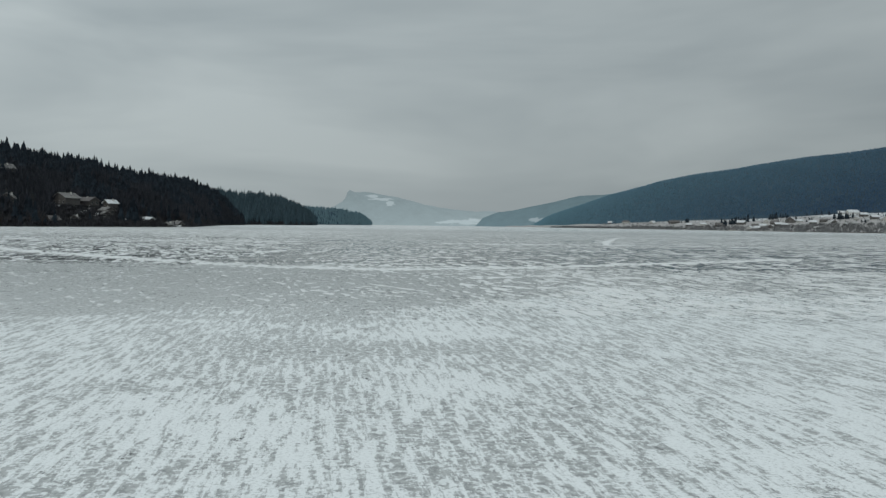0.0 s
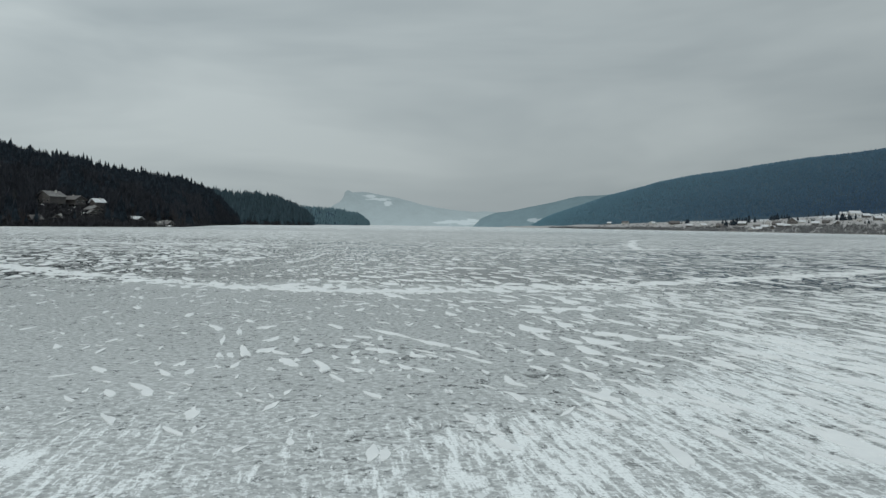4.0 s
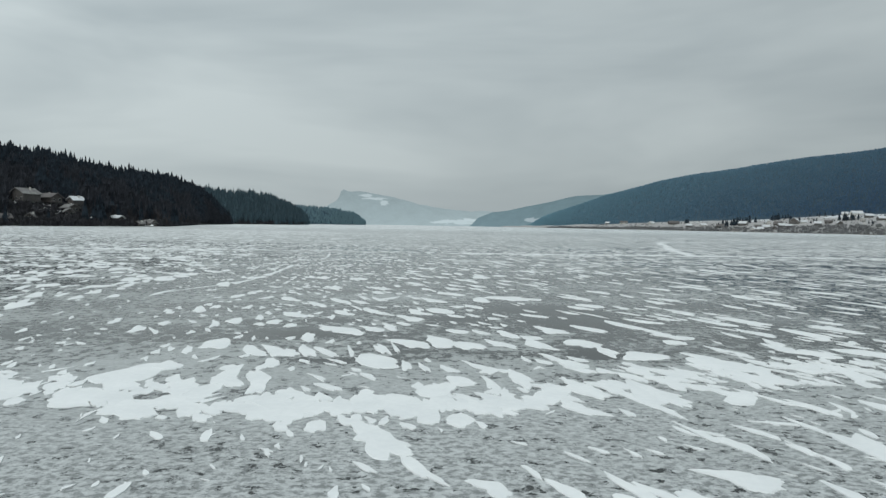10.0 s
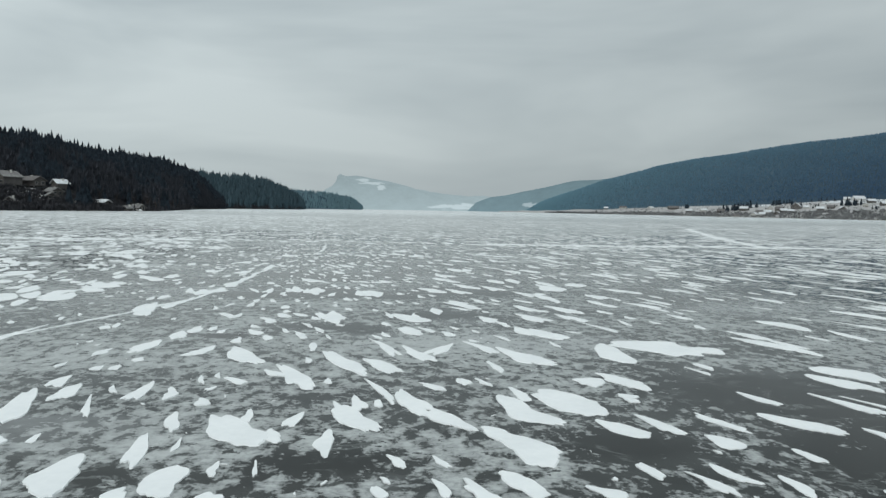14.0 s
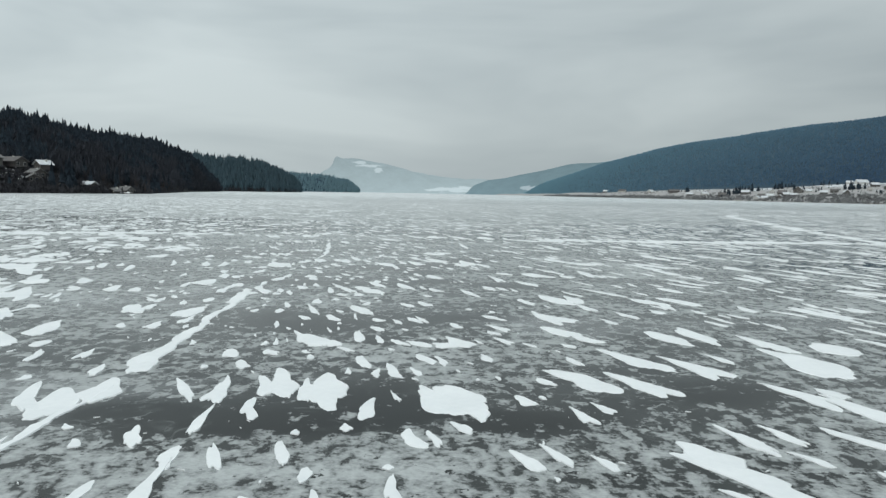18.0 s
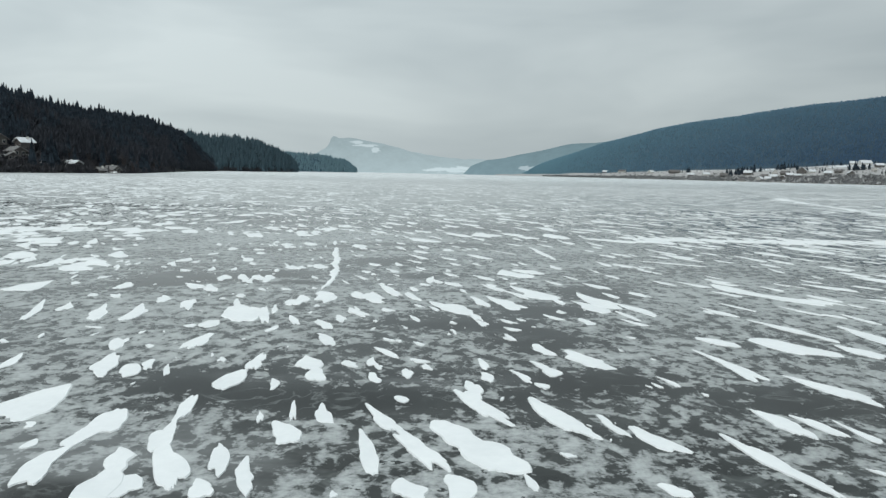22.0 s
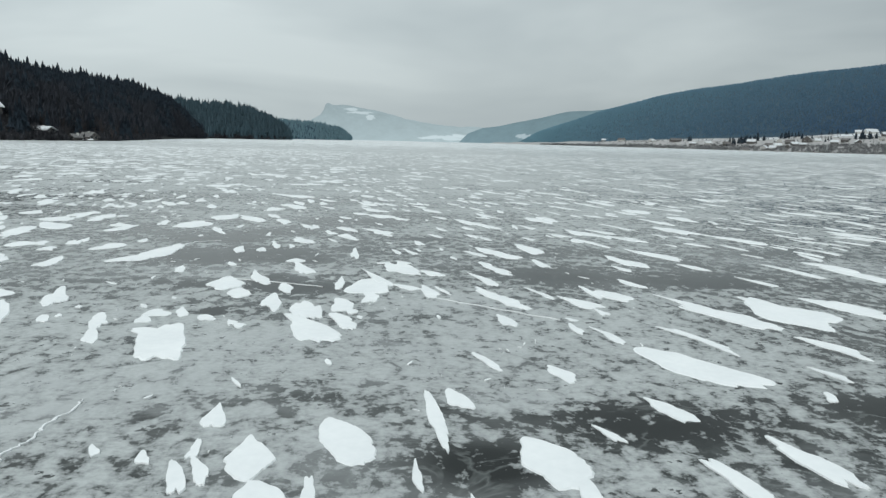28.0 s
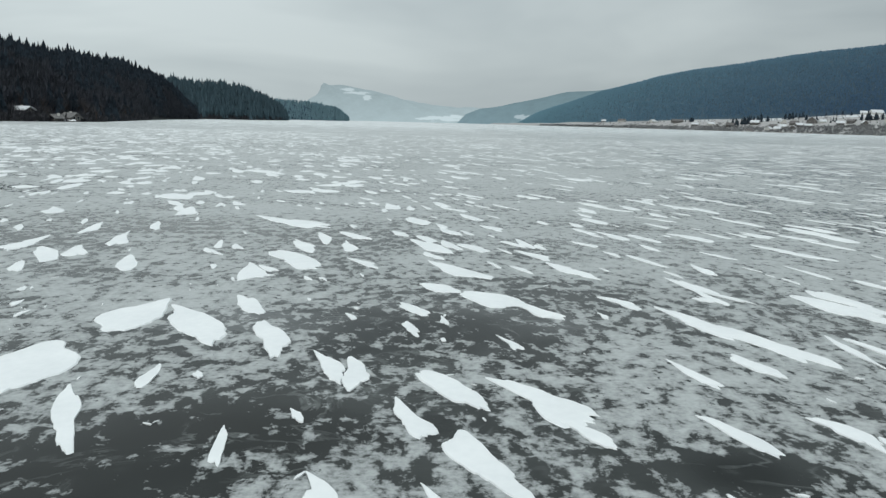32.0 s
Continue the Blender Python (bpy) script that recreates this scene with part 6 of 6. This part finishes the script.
scatter("snow_drift_field", "middling white snow patches between the larger drifts", 1500, (-34, 16, 64, 128), RNG, 0.42, 22, lambda p: near_path(p) & clear_of_laid(p, 0.12), 0.3, (0.3, 0.62), longest=1.7)
scatter("snow_drift_field", "sparse white snow patches between the larger drifts", 200, (-40, 6, 128, 170), RNG, 0.34, 22, lambda p: near_path(p) & clear_of_laid(p, 0.25), 0.3, (0.25, 0.5), longest=1.6)
scatter("snow_scraps", "scraps of snow caught on the frosted ice", 1100, (-34, 14, 62, 172), RNG, 0.5, 10, lambda p: near_path(p) & clear_of_laid(p))
scatter("frost_crystals", "tiny white frost crystals and crumbs of snow on dark ice", 6000, (-34, 14, 62, 172), RNG, 0.09, 6, lambda p: near_path(p) & (np.sin(p[:, 0] * 1.9 + np.sin(p[:, 1] * 1.3) * 2) * np.sin(p[:, 1] * 1.1 + p[:, 0]) > 0.45), 0.8)
scatter("snow_drift_field", "white wind-cut snow patches scattered over the ice", 11500, (-125, 125, 64, 190), RNG, 1.25, 14, lambda p: ~near_path(p) & clear_of_laid(p))
scatter("snow_drift_field", "far white snow patches scattered over the ice", 11500, (-230, 260, 190, 360), RNG, 1.6, 8)
scatter("snow_drift_field", "broad rounded snow patches towards the wooded shore", 1500, (-125, -22, 80, 165), RNG, 1.2, 14, lambda p: ~near_path(p) & clear_of_laid(p), 0.3, (0.45, 0.8), 1.3)
scatter("snow_drift_field", "broad rounded snow patches far out on the ice", 4600, (-210, -10, 186, 380), RNG, 1.5, 12, lambda p: p[:, 0] < -8 - 0.12 * p[:, 1] + RNG.normal(0, 8, len(p)), 0.3, (0.45, 0.85), 1.6)
scatter("snow_scraps", "ragged thin snow scraps on the frosted ice", 5200, (-80, 80, 30, 64), RNG, 0.42, 16, lambda p: clear_of_laid(p, 0.05), 0.5)
scatter("snow_drift_field", "long pale snow streaks on the frosted ice", 1900, (-2, 45, 30, 64), RNG, 0.95, 16, lambda p: clear_of_laid(p, 0.0) & (p[:, 0] > 2 + RNG.normal(0, 3, len(p))))


def snow_line(name, label, spine, half, rng, step=0.9, size=1.0, density=1.0, turn=0.0):
    """Drifts crowded along a line of the ice."""
    spine = np.array(spine, float)
    seg = np.hypot(*np.diff(spine, axis=0).T)
    s = np.r_[0, np.cumsum(seg)]
    k = int(s[-1] / step * density)
    at = rng.uniform(0, s[-1], k)
    p = np.stack([np.interp(at, s, spine[:, 0]), np.interp(at, s, spine[:, 1])], -1)
    p += rng.normal(0, 1, p.shape) * half
    p = p[clear_of_laid(p, 0.1) | (p[:, 1] < 70)]
    k = len(p)
    length = rng.lognormal(math.log(size), 0.4, k)
    scatter_drifts(name, label, p, length, length * rng.uniform(0.3, 0.6, k), WIND + turn + rng.normal(0, 0.3, k), 26, rng, 0.02)


snow_line("snow_bank", "broken white bank of drifted snow across the ice", [(-60, 92), (-43, 79), (-27, 67.5), (-17.5, 61.5), (-10, 59.2), (-5, 58.6), (-0.7, 60.3), (4, 62.6), (9, 64.5), (25, 76), (45, 89)], (1.05, 0.8), RNG, 0.085, 0.78)
snow_line("snow_bank", "thin white line of drifts across the frozen lake", [(-32, 144.0), (-22, 143.8)], (0.5, 0.3), RNG, 0.35, 0.5)
for side in ([(-90, 139), (-62, 139.5), (-45, 141), (-38, 143.2), (-30, 144.2)], [(-6, 144.6), (3, 144.4), (14, 144.8), (29, 147.5), (70, 147.5)]):
    snow_line("snow_bank", "dense white belt of drifts across the frozen lake", side, (0.6, 0.75), RNG, 0.085, 0.95)
snow_line("snow_bank", "curving white snow track far out on the ice", [(96, 262), (63, 250), (57.3, 233), (48, 200), (41.6, 179), (37.6, 159), (34, 146)], (0.35, 0.6), RNG, 0.34, 1.3)


def snow_ribbon(spine, widths, label):
    """A crack in the ice filled with snow: a wavering ribbon with uneven width."""
    spine, widths = np.array(spine, float), np.array(widths, float)
    s = np.linspace(0, 1, len(spine))
    u = np.linspace(0, 1, 60)
    c = np.stack([np.interp(u, s, spine[:, 0]), np.interp(u, s, spine[:, 1])], -1)
    c[:, 0] += 0.05 * np.sin(u * 23) + RNG.normal(0, 0.02, 60)
    w = np.interp(u, s, widths) * (1 + 0.35 * np.sin(u * 41 + 1) * np.sin(u * 17)) + RNG.normal(0, 0.015, 60)
    w = np.maximum(w, 0.03) * np.minimum(1, np.minimum(u, 1 - u) * 25 + 0.15)
    d = np.gradient(c, axis=0)
    side = np.stack([d[:, 1], -d[:, 0]], -1) / np.linalg.norm(d, axis=1)[:, None]
    rows = [np.c_[c + side * w[:, None] * k, np.full(60, h)] for k, h in ((-0.5, 0.0), (-0.42, 0.02), (0.0, 0.024), (0.42, 0.02), (0.5, 0.0))]
    v = np.stack(rows, 1).reshape(-1, 3)
    f = [(a * 5 + k, a * 5 + k + 1, a * 5 + k + 6, a * 5 + k + 5) for a in range(59) for k in range(4)]
    tagged(mesh_object("snow_ribbon", v.tolist(), f, SNOW), label, "snow drift")


snow_ribbon([(-17.75, 136.2), (-17.5, 134.4), (-17.3, 132.7), (-16.95, 130.3), (-16.85, 128.9), (-16.6, 127.3), (-16.52, 125.8), (-16.5, 123.0)], (0.12, 0.24, 0.3, 0.33, 0.22, 0.33, 0.2, 0.16), "narrow snow-filled crack running along the ice")
snow_ribbon([(-17.3, 109.5), (-17.0, 108.2), (-16.75, 105.3), (-16.7, 102.6), (-16.5, 101.2), (-16.5, 99.4), (-16.4, 96.8)], (0.3, 0.5, 0.3, 0.24, 0.33, 0.38, 0.55), "snow-filled crack widening into a drift")
snow_ribbon([(-16.2, 95.0), (-16.4, 91.5), (-17.6, 86.5), (-18.9, 82.0)], (0.1, 0.22, 0.2, 0.12), "thin snow-filled crack in the ice")
for spine in ([(-27.18, 154.36), (-26.88, 155.25), (-26.09, 155.71)], [(-23.38, 135.63), (-23.5, 137.17), (-23.42, 138.99)], [(-23.78, 148.41), (-22.33, 147.96), (-20.96, 147.44)], [(-17.97, 146.3), (-16.39, 145.17), (-15.08, 144.19)]):
    snow_ribbon(spine, (0.02, 0.035, 0.02), "hairline crack in the ice filled with snow")
